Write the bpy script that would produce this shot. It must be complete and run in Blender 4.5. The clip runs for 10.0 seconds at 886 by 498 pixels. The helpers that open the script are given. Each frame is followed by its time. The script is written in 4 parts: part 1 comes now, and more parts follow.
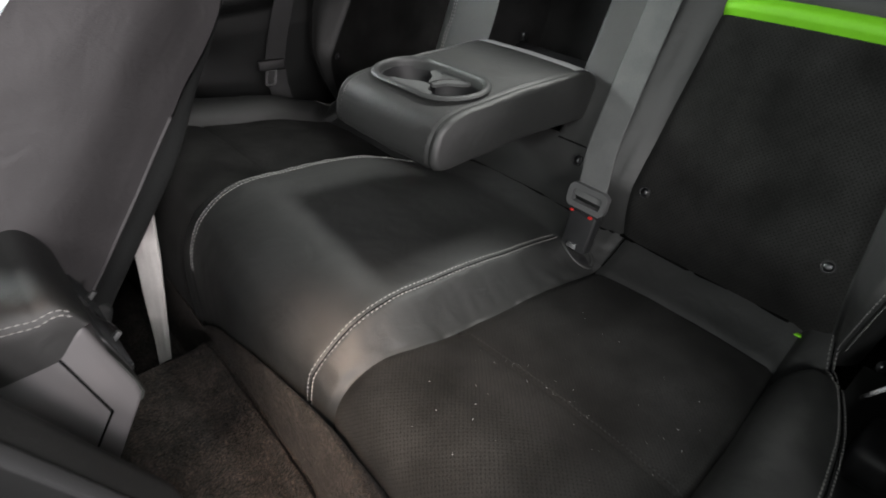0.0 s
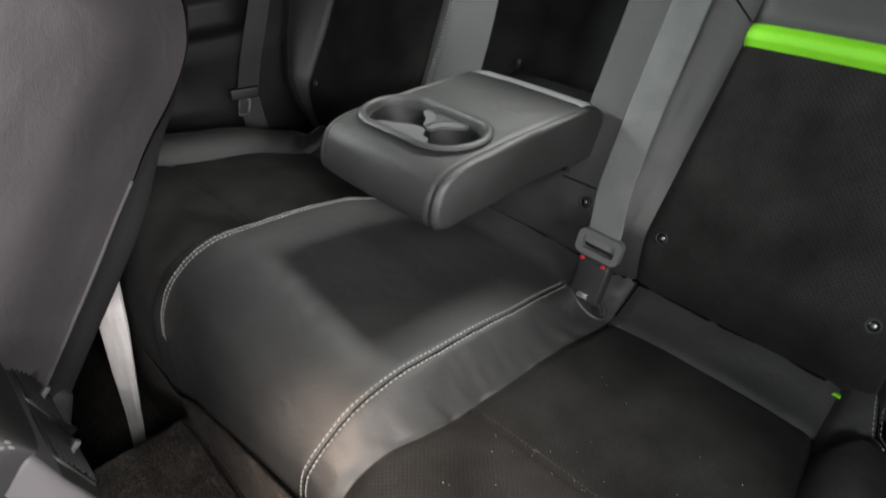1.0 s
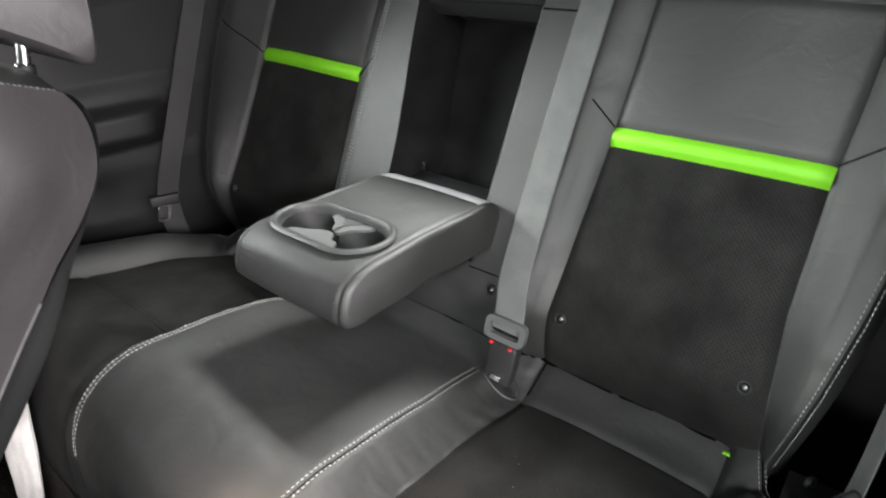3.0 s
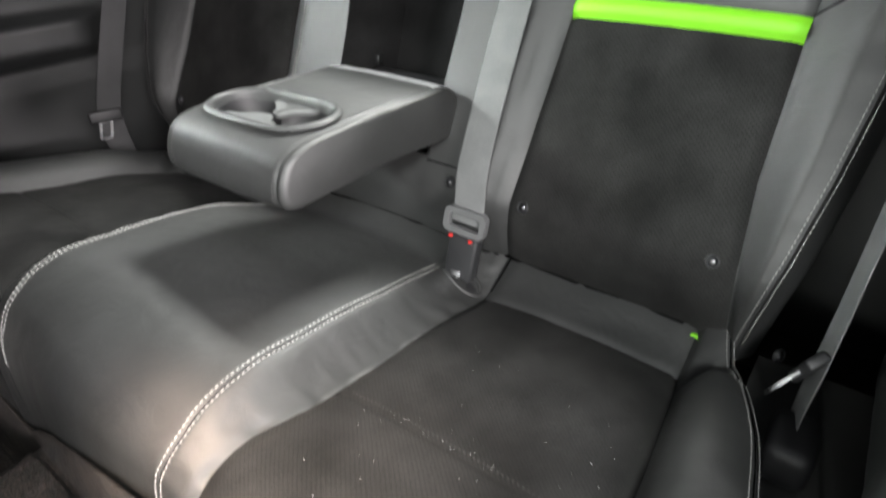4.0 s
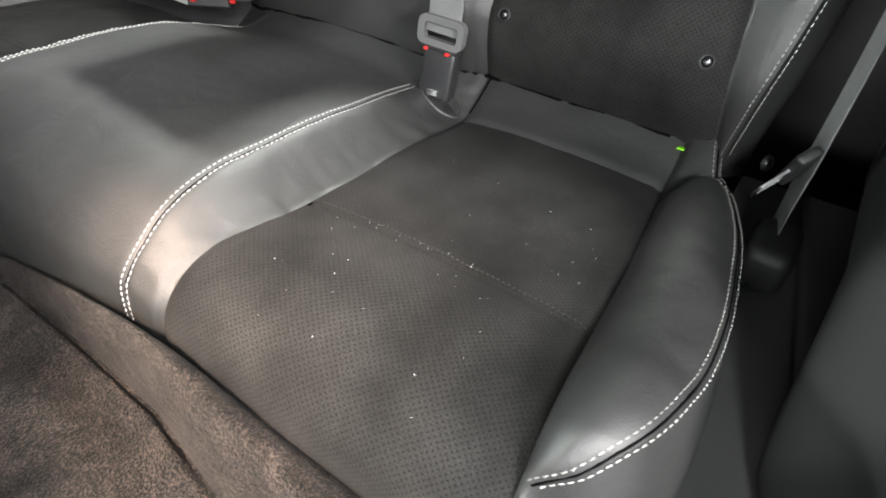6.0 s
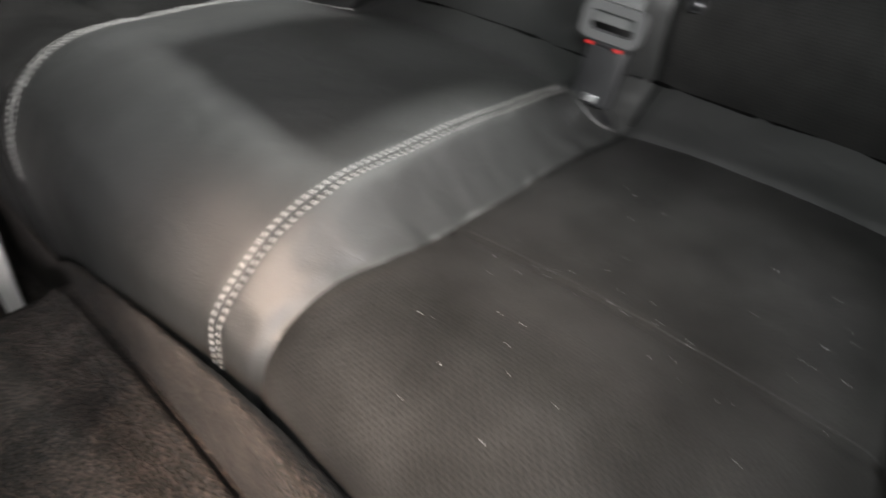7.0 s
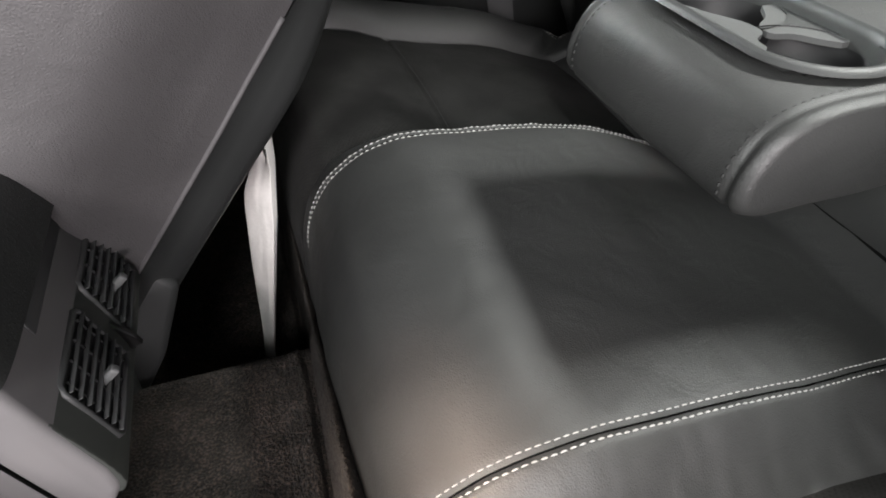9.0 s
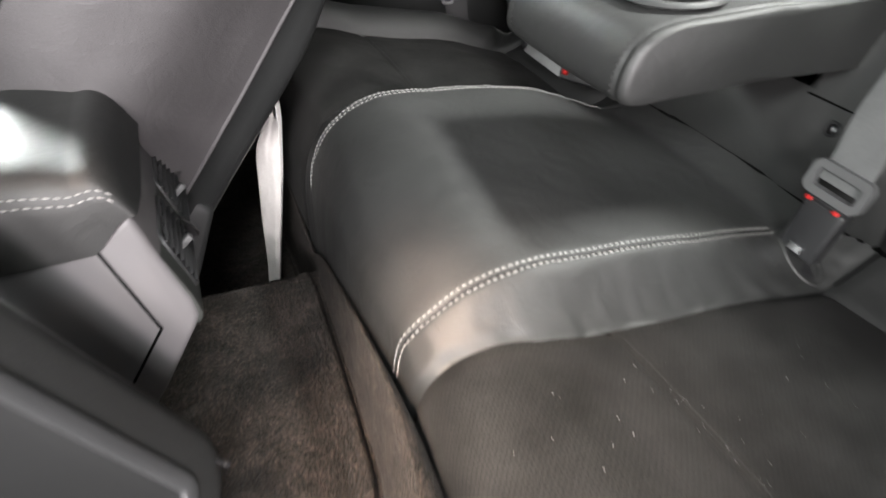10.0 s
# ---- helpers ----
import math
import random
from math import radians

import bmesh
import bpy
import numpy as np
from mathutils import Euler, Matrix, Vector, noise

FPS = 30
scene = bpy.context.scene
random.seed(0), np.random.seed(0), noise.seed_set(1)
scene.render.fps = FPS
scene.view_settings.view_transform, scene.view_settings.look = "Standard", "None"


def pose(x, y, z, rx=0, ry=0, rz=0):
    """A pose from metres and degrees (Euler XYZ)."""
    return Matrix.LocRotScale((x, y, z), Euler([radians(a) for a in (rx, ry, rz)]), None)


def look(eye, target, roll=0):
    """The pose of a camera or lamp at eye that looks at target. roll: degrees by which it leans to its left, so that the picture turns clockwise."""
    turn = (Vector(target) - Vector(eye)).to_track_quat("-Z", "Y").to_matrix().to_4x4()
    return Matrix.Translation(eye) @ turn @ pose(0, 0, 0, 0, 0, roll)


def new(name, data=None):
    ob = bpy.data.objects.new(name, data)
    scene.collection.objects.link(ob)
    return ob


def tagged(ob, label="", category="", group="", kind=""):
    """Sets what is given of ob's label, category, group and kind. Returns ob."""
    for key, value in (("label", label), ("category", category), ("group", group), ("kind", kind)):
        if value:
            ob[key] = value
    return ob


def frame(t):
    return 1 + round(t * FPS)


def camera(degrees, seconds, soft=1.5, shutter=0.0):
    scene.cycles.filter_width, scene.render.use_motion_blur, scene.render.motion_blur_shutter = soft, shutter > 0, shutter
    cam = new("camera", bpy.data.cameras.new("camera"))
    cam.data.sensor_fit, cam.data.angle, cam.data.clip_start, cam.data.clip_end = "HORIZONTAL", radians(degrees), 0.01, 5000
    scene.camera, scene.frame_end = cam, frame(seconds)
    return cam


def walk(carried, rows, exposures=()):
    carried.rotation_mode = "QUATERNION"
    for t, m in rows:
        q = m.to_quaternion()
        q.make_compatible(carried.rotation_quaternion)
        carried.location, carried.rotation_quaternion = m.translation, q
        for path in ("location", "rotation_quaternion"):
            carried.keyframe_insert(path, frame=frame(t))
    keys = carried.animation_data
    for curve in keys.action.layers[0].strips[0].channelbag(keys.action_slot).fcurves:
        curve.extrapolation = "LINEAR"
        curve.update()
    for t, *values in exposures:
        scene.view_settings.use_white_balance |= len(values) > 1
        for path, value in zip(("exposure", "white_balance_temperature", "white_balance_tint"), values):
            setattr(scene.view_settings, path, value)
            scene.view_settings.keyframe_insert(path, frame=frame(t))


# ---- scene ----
SOFT, SHUTTER = 1.8, 0.5
cam = camera(73.5, 10.0, soft=SOFT, shutter=SHUTTER)
PATH = [
    (0, (-0.1966, -0.6199, 0.9003), (0.8845, 0.6000, -0.2584), 0.15),
    (0.5, (-0.1509, -0.5656, 0.8731), (0.9355, 0.6401, -0.2952), -0.77),
    (1, (-0.1449, -0.5215, 0.9151), (0.9905, 0.6508, -0.2410), -0.24),
    (1.5, (-0.1419, -0.5027, 0.9765), (1.0215, 0.6495, -0.1722), -0.56),
    (2, (-0.1558, -0.5110, 1.0144), (1.1115, 0.6589, 0.0020), -0.59),
    (2.5, (-0.1480, -0.5316, 1.0109), (1.1933, 0.6074, 0.0599), -0.40),
    (2.7, (-0.1480, -0.5492, 0.9925), (1.2237, 0.5765, 0.0691), -0.14),
    (3.8, (-0.1163, -0.5975, 0.8755), (1.2578, 0.4581, -0.1232), -1.31),
    (4, (-0.1217, -0.5976, 0.8545), (1.2330, 0.4234, -0.2047), -1.07),
    (4.5, (-0.1287, -0.6047, 0.8190), (1.1592, 0.3384, -0.3858), -0.99),
    (5, (-0.1313, -0.6111, 0.8066), (1.1083, 0.2884, -0.4804), -1.24),
    (5.5, (-0.1318, -0.6161, 0.7950), (1.0731, 0.2411, -0.5512), -1.17),
    (5.7, (-0.1345, -0.6195, 0.7855), (1.0610, 0.2202, -0.5814), -0.97),
    (6.8, (-0.1168, -0.4926, 0.7184), (1.0887, 0.3051, -0.6643), 0.83),
    (7, (-0.0899, -0.4563, 0.6994), (1.0043, 0.5062, -0.6696), -0.33),
    (7.5, (-0.0676, -0.3672, 0.6942), (0.8002, 0.8128, -0.6667), 0.26),
    (8, (-0.0761, -0.3233, 0.7322), (0.6110, 0.9600, -0.6380), 2.25),
    (8.5, (-0.0481, -0.3213, 0.7593), (0.4864, 1.0528, -0.5919), 1.56),
    (9, (-0.0279, -0.3317, 0.7728), (0.4636, 1.0782, -0.5565), 0.80),
    (9.5, (-0.0504, -0.3779, 0.7622), (0.4939, 1.0581, -0.5197), 2.04),
    (10, (-0.1043, -0.5110, 0.7803), (0.5040, 0.9251, -0.4714), 0.38),
]
EXPOSURES = [(0.0, -1.08), (0.9, -0.78), (1.6, -0.17), (2.5, 0.02), (4.0, 0.43), (5.7, 0.74), (6.8, -0.02), (7.5, -0.20), (9.0, -0.30), (10.0, 0.14)]
walk(cam, [(t, look(eye, target, roll)) for t, eye, target, roll in PATH], EXPOSURES)

# ---- world and light ----
world = bpy.data.worlds.new("hall")
scene.world = world
world.use_nodes = True
world.node_tree.nodes["Background"].inputs[0].default_value = (0.8, 0.85, 0.9, 1)
world.node_tree.nodes["Background"].inputs[1].default_value = 0.65


def area_lamp(name, eye, target, size_x, size_y, watts, colour, spread=180):
    data = bpy.data.lights.new(name, "AREA")
    data.shape, data.size, data.size_y, data.energy, data.color = "RECTANGLE", size_x, size_y, watts, colour
    data.spread = radians(spread)
    ob = new(name, data)
    ob.matrix_world = look(eye, target)
    return ob


# light of the hall: ceiling lamps over the rear glass, beyond the far windows and over the open door, low light from the side and the windscreen
area_lamp("hall_lamp_rear", (1.90, 0.12, 2.75), (0.15, -0.06, 0.45), 1.1, 0.30, 182, (0.98, 1.0, 0.96))
area_lamp("hall_lamp_far_high", (-0.10, 3.0, 2.62), (0.15, -0.3, 0.42), 0.6, 0.4, 38, (0.98, 1.0, 0.97))
area_lamp("hall_lamp_door", (-1.15, -3.0, 1.75), (0.1, -0.2, 0.42), 0.6, 0.5, 155, (1.0, 0.94, 0.94))
area_lamp("hall_lamp_side", (0.0, -3.0, 0.95), (-0.1, 0.1, 0.55), 0.45, 0.35, 110, (1.0, 0.92, 0.94))
# next two: unseen fills added to brighten the near cushion and rear strip
area_lamp("fill_near_front", (-2.6, -2.0, 2.6), (0.2, -0.35, 0.40), 0.6, 0.5, 150, (0.97, 1.0, 0.98))
area_lamp("fill_near_high", (-0.4, -2.6, 2.7), (0.1, -0.3, 0.40), 0.6, 0.5, 76, (0.98, 1.0, 0.98))
area_lamp("hall_lamp_front", (-2.6, -0.45, 1.32), (0.5, -0.2, 0.72), 0.8, 0.35, 50, (0.97, 1.0, 0.96))
area_lamp("hall_lamp_far", (-0.78, 1.7, 1.36), (-0.25, -0.05, 0.55), 1.2, 0.5, 29, (0.93, 1.0, 0.97), 46)
# unseen spot added for the warm pool on cushion front and carpet
spot = bpy.data.lights.new("warm_pool_spot", "SPOT")
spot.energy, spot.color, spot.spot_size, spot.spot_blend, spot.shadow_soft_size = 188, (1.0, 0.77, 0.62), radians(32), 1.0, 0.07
new("warm_pool_spot", spot).matrix_world = look((-0.50, -0.22, 1.17), (-0.02, -0.29, 0.40))


# ---- materials ----
def material(name, colour, rough=0.5, metal=0.0, grain=0.0, grain_scale=400.0, blotch=0.25, blotch_scale=9.0, bump=0.1, spec=0.5):
    """A painted, moulded or upholstered surface: base colour with slow blotches, fine grain and relief."""
    m = bpy.data.materials.new(name)
    m.use_nodes = True
    nt = m.node_tree
    n, l = nt.nodes, nt.links
    b = n["Principled BSDF"]
    b.inputs["Roughness"].default_value, b.inputs["Metallic"].default_value = rough, metal
    b.inputs["Specular IOR Level"].default_value = spec
    tc = n.new("ShaderNodeTexCoord")
    big, fine = n.new("ShaderNodeTexNoise"), n.new("ShaderNodeTexNoise")
    big.inputs["Scale"].default_value, big.inputs["Detail"].default_value = blotch_scale, 5
    fine.inputs["Scale"].default_value, fine.inputs["Detail"].default_value = grain_scale, 3
    for q in (big, fine):
        l.new(tc.outputs["Object"], q.inputs["Vector"])
    ramp = n.new("ShaderNodeMapRange")
    ramp.inputs["From Min"].default_value, ramp.inputs["From Max"].default_value = 0.3, 0.7
    ramp.inputs["To Min"].default_value, ramp.inputs["To Max"].default_value = 1 - blotch, 1 + blotch
    l.new(big.outputs["Fac"], ramp.inputs["Value"])
    gr = n.new("ShaderNodeMapRange")
    gr.inputs["From Min"].default_value, gr.inputs["From Max"].default_value = 0.25, 0.75
    gr.inputs["To Min"].default_value, gr.inputs["To Max"].default_value = 1 - grain, 1 + grain
    l.new(fine.outputs["Fac"], gr.inputs["Value"])
    mul = n.new("ShaderNodeMath")
    mul.operation = "MULTIPLY"
    l.new(ramp.outputs[0], mul.inputs[0])
    l.new(gr.outputs[0], mul.inputs[1])
    mix = n.new("ShaderNodeVectorMath")
    mix.operation = "SCALE"
    mix.inputs[0].default_value = colour
    l.new(mul.outputs[0], mix.inputs["Scale"])
    l.new(mix.outputs[0], b.inputs["Base Color"])
    rr = n.new("ShaderNodeMapRange")
    rr.inputs["To Min"].default_value, rr.inputs["To Max"].default_value = max(rough - 0.08, 0.02), min(rough + 0.08, 1)
    l.new(big.outputs["Fac"], rr.inputs["Value"])
    l.new(rr.outputs[0], b.inputs["Roughness"])
    bp = n.new("ShaderNodeBump")
    bp.inputs["Strength"].default_value, bp.inputs["Distance"].default_value = bump, 0.002
    l.new(fine.outputs["Fac"], bp.inputs["Height"])
    l.new(bp.outputs[0], b.inputs["Normal"])
    return m


def leather(name, colour, rough=0.42, spec=0.5):
    """Grained leather: cells of a few tenths of a millimetre, with long soft creases."""
    m = material(name, colour, rough, 0, 0.12, 900, 0.18, 7, 0.0, spec)
    nt = m.node_tree
    n, l = nt.nodes, nt.links
    tc = next(q for q in n if q.type == "TEX_COORD")
    b, old = n["Principled BSDF"], next(q for q in n if q.type == "BUMP")
    cell = n.new("ShaderNodeTexVoronoi")
    cell.feature, cell.inputs["Scale"].default_value = "DISTANCE_TO_EDGE", 480
    crease = n.new("ShaderNodeTexNoise")
    crease.inputs["Scale"].default_value, crease.inputs["Detail"].default_value, crease.inputs["Distortion"].default_value = 28, 4, 1.5
    for q in (cell, crease):
        l.new(tc.outputs["Object"], q.inputs["Vector"])
    b1, b2 = n.new("ShaderNodeBump"), n.new("ShaderNodeBump")
    b1.inputs["Strength"].default_value, b1.inputs["Distance"].default_value = 0.5, 0.0006
    b2.inputs["Strength"].default_value, b2.inputs["Distance"].default_value = 0.30, 0.003
    l.new(cell.outputs["Distance"], b1.inputs["Height"])
    l.new(crease.outputs["Fac"], b2.inputs["Height"])
    l.new(b1.outputs[0], b2.inputs["Normal"])
    l.new(b2.outputs[0], b.inputs["Normal"])
    nt.nodes.remove(old)
    return m


def suede(name, colour, holes=True):
    """Brushed microfibre, perforated with small holes on a staggered grid (laid out by the UV map, in metres)."""
    m = material(name, colour, 0.95, 0, 0.5, 1000, 0.42, 13, 0.3, spec=0.05)
    nt = m.node_tree
    n, l = nt.nodes, nt.links
    b = n["Principled BSDF"]
    b.inputs["Sheen Weight"].default_value, b.inputs["Sheen Roughness"].default_value = 0.015, 0.5
    if holes:
        uv = n.new("ShaderNodeUVMap")
        rot = n.new("ShaderNodeMapping")
        rot.inputs["Rotation"].default_value = (0, 0, radians(45))
        vor = n.new("ShaderNodeTexVoronoi")
        vor.voronoi_dimensions, vor.inputs["Scale"].default_value, vor.inputs["Randomness"].default_value = "2D", 1 / 0.0042, 0.0
        l.new(uv.outputs[0], rot.inputs["Vector"])
        l.new(rot.outputs[0], vor.inputs["Vector"])
        lim = n.new("ShaderNodeMapRange")
        lim.inputs["From Min"].default_value, lim.inputs["From Max"].default_value = 0.13, 0.26
        lim.inputs["To Min"].default_value, lim.inputs["To Max"].default_value = 0.42, 1.0
        l.new(vor.outputs["Distance"], lim.inputs["Value"])
        src = b.inputs["Base Color"].links[0].from_socket
        sc = n.new("ShaderNodeVectorMath")
        sc.operation = "SCALE"
        l.new(src, sc.inputs[0])
        l.new(lim.outputs[0], sc.inputs["Scale"])
        l.new(sc.outputs[0], b.inputs["Base Color"])
    return m


def carpet(name, colour, tint):
    """Brushed pile: tufts in two browns, brushed one way in streaks, with worn pale and dark drifts and strong relief."""
    m = material(name, colour, 1.0, 0, 0.6, 900, 0.55, 16, 1.0, spec=0.05)
    nt = m.node_tree
    n, l = nt.nodes, nt.links
    b, bp = n["Principled BSDF"], next(q for q in n if q.type == "BUMP")
    bp.inputs["Distance"].default_value = 0.006
    b.inputs["Sheen Weight"].default_value = 0.05
    tc = next(q for q in n if q.type == "TEX_COORD")
    sp, drift, brush = (n.new("ShaderNodeTexNoise") for _ in range(3))
    sp.inputs["Scale"].default_value, sp.inputs["Detail"].default_value = 420, 5
    drift.inputs["Scale"].default_value, drift.inputs["Detail"].default_value, drift.inputs["Distortion"].default_value = 24, 6, 0.8
    brush.inputs["Scale"].default_value, brush.inputs["Detail"].default_value = 130, 4
    stretch = n.new("ShaderNodeMapping")
    stretch.inputs["Scale"].default_value, stretch.inputs["Rotation"].default_value = (1.0, 0.55, 1.0), (0, 0, radians(20))
    l.new(tc.outputs["Object"], stretch.inputs["Vector"])
    l.new(stretch.outputs[0], brush.inputs["Vector"])
    for q in (sp, drift):
        l.new(tc.outputs["Object"], q.inputs["Vector"])
    lim = n.new("ShaderNodeMapRange")
    lim.inputs["From Min"].default_value, lim.inputs["From Max"].default_value = 0.46, 0.66
    l.new(sp.outputs["Fac"], lim.inputs["Value"])
    src = b.inputs["Base Color"].links[0].from_socket
    mix = n.new("ShaderNodeMix")
    mix.data_type = "RGBA"
    mix.inputs[7].default_value = (*tint, 1)
    l.new(lim.outputs[0], mix.inputs[0])
    l.new(src, mix.inputs[6])
    out = mix.outputs[2]
    for tex, lo, hi, a, c in ((drift, 0.35, 0.68, 0.6, 1.4), (brush, 0.35, 0.65, 0.72, 1.28)):
        r = n.new("ShaderNodeMapRange")
        r.inputs["From Min"].default_value, r.inputs["From Max"].default_value = lo, hi
        r.inputs["To Min"].default_value, r.inputs["To Max"].default_value = a, c
        l.new(tex.outputs["Fac"], r.inputs["Value"])
        sc = n.new("ShaderNodeVectorMath")
        sc.operation = "SCALE"
        l.new(out, sc.inputs[0])
        l.new(r.outputs[0], sc.inputs["Scale"])
        out = sc.outputs[0]
    l.new(out, b.inputs["Base Color"])
    both = n.new("ShaderNodeMath")
    both.operation = "ADD"
    l.new(sp.outputs["Fac"], both.inputs[0])
    l.new(brush.outputs["Fac"], both.inputs[1])
    l.new(both.outputs[0], bp.inputs["Height"])
    return m


def webbing(name, colour):
    """Seat-belt webbing: fine diagonal ribs along the UV map, in metres."""
    m = material(name, colour, 0.75, 0, 0.15, 900, 0.12, 30, 0.1, spec=0.3)
    nt = m.node_tree
    n, l = nt.nodes, nt.links
    uv, wave, bp = n.new("ShaderNodeUVMap"), n.new("ShaderNodeTexWave"), next(q for q in n if q.type == "BUMP")
    wave.inputs["Scale"].default_value, wave.inputs["Distortion"].default_value = 420, 0.3
    wave.bands_direction = "DIAGONAL"
    l.new(uv.outputs[0], wave.inputs["Vector"])
    l.new(wave.outputs["Fac"], bp.inputs["Height"])
    bp.inputs["Strength"].default_value = 0.2
    return m


LEATHER = leather("black_leather", (0.0155, 0.016, 0.0157), 0.55, 0.64)
LEATHER_SHELL = leather("seat_back_vinyl", (0.045, 0.0425, 0.044), 0.55)
GREEN = leather("lime_green_leather", (0.16, 0.50, 0.008), 0.62)
SUEDE = suede("perforated_suede", (0.0158, 0.0156, 0.0152))
CLOTH = suede("recess_cloth", (0.0085, 0.0085, 0.0085), False)
CARPET = carpet("brown_carpet", (0.010, 0.0085, 0.0078), (0.048, 0.037, 0.030))
LINING = material("near_lining_plastic", (0.014, 0.0148, 0.0143), 0.58, 0, 0.1, 1200, 0.15, 6, 0.15, spec=0.15)
PLASTIC = material("black_plastic", (0.042, 0.043, 0.044), 0.5, 0, 0.1, 1200, 0.1, 10, 0.15)
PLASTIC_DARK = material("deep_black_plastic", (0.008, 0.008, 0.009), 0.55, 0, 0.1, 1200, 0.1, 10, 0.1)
SEAM_SHADE_BLACK = material("seam_shade_black", (0.003, 0.003, 0.003), 1.0, 0, 0.1, 900, 0.1, 20, 0.0, spec=0.0)
TRIM = material("charcoal_trim", (0.017, 0.018, 0.018), 0.48, 0, 0.12, 1500, 0.12, 6, 0.25)
HEADLINER = material("headliner_cloth", (0.25, 0.25, 0.25), 0.95, 0, 0.1, 800, 0.05, 6, 0.2)
BELT = webbing("grey_webbing", (0.10, 0.103, 0.103))
BELT_DARK = webbing("dark_webbing", (0.035, 0.035, 0.036))
BUCKLE = material("buckle_plastic", (0.016, 0.0165, 0.0175), 0.45, 0, 0.08, 1500, 0.05, 30, 0.1)
TONGUE_GREY = material("grey_tongue_plastic", (0.085, 0.087, 0.088), 0.45, 0, 0.05, 1500, 0.05, 30, 0.08)
RED = material("red_release_plastic", (0.50, 0.018, 0.016), 0.4, 0, 0.03, 900, 0.05, 30, 0.05)
CHROME = material("chrome", (0.75, 0.76, 0.77), 0.18, 1.0, 0.02, 900, 0.05, 30, 0.02)
STEEL = material("dull_steel", (0.10, 0.10, 0.105), 0.30, 1.0, 0.05, 900, 0.1, 30, 0.05)
THREAD = material("pale_thread", (0.26, 0.26, 0.25), 0.8, 0, 0.15, 900, 0.08, 40, 0.2)
THREAD_BLACK = material("charcoal_thread", (0.010, 0.010, 0.010), 0.8, 0, 0.15, 900, 0.08, 40, 0.2)
THREAD_DARK = material("grey_thread", (0.055, 0.055, 0.055), 0.8, 0, 0.15, 900, 0.08, 40, 0.2)
PAPER = material("white_paper", (0.48, 0.465, 0.45), 0.6, 0, 0.05, 300, 0.12, 22, 0.1)
LINT = material("pale_lint", (0.55, 0.56, 0.6), 0.8)
LIT_FLANK = material("lit_flank_grey", (0.34, 0.345, 0.34), 0.6, 0, 0.06, 900, 0.08, 30, 0.1)
BEZEL = material("bezel_plastic", (0.034, 0.037, 0.034), 0.5, 0, 0.1, 1200, 0.1, 10, 0.15)
SILL = material("sill_plastic", (0.030, 0.0305, 0.030), 0.6, 0, 0.12, 1200, 0.2, 9, 0.15, spec=0.3)
STRIP = material("satin_strip", (0.42, 0.42, 0.43), 0.36, 0, 0.06, 1500, 0.08, 20, 0.1)
GRIPPER = material("gripper_rubber", (0.055, 0.056, 0.056), 0.7, 0, 0.06, 1500, 0.08, 20, 0.1)
CUP_PLASTIC = material("cupholder_plastic", (0.024, 0.025, 0.025), 0.52, 0, 0.06, 1500, 0.08, 20, 0.1)
GREY_PLASTIC = material("grey_plastic", (0.12, 0.115, 0.117), 0.5, 0, 0.06, 1500, 0.08, 8, 0.12)


# ---- mesh helpers ----
def mesh_object(name, verts, faces, mat, parent=None, label="", uvs=None, smooth=True):
    me = bpy.data.meshes.new(name)
    me.from_pydata([tuple(v) for v in verts], [], faces)
    if uvs is not None:
        lay = me.uv_layers.new()
        idx = np.zeros(len(me.loops), dtype=np.int32)
        me.loops.foreach_get("vertex_index", idx)
        lay.data.foreach_set("uv", np.asarray(uvs, dtype=np.float32)[idx].ravel())
    if smooth:
        me.polygons.foreach_set("use_smooth", [True] * len(me.polygons))
    me.materials.append(mat)
    me.update()
    ob = new(name, me)
    ob.parent = parent
    if label:
        tagged(ob, label)
    return ob


def part(name, bm, mat, parent=None, label="", smooth=True):
    me = bpy.data.meshes.new(name)
    bmesh.ops.recalc_face_normals(bm, faces=bm.faces[:])
    bm.to_mesh(me)
    bm.free()
    if smooth:
        me.polygons.foreach_set("use_smooth", [True] * len(me.polygons))
    me.materials.append(mat)
    ob = new(name, me)
    ob.parent = parent
    if label:
        tagged(ob, label)
    return ob


def sharp(ob, degrees=35):
    """Flat where faces meet at more than that angle."""
    bm = bmesh.new()
    bm.from_mesh(ob.data)
    for e in bm.edges:
        e.smooth = len(e.link_faces) == 2 and e.calc_face_angle(0) < radians(degrees)
    bm.to_mesh(ob.data)
    bm.free()
    return ob


def thing(name, at, label, category, group="", kind=""):
    ob = new(name)
    ob.empty_display_size = 0.05
    ob.matrix_world = Matrix.Translation(at)
    return tagged(ob, label, category, group, kind)


def under(child, parent):
    """Parents a mesh built in world places to a thing that stands elsewhere, keeping its place."""
    child.parent = parent
    child.matrix_parent_inverse = parent.matrix_world.inverted() if parent.parent is None else (parent.parent.matrix_world @ parent.matrix_parent_inverse @ parent.matrix_basis).inverted()
    return child


def smoothstep(a, b, x):
    q = min(max((x - a) / (b - a), 0.0), 1.0)
    return q * q * (3 - 2 * q)


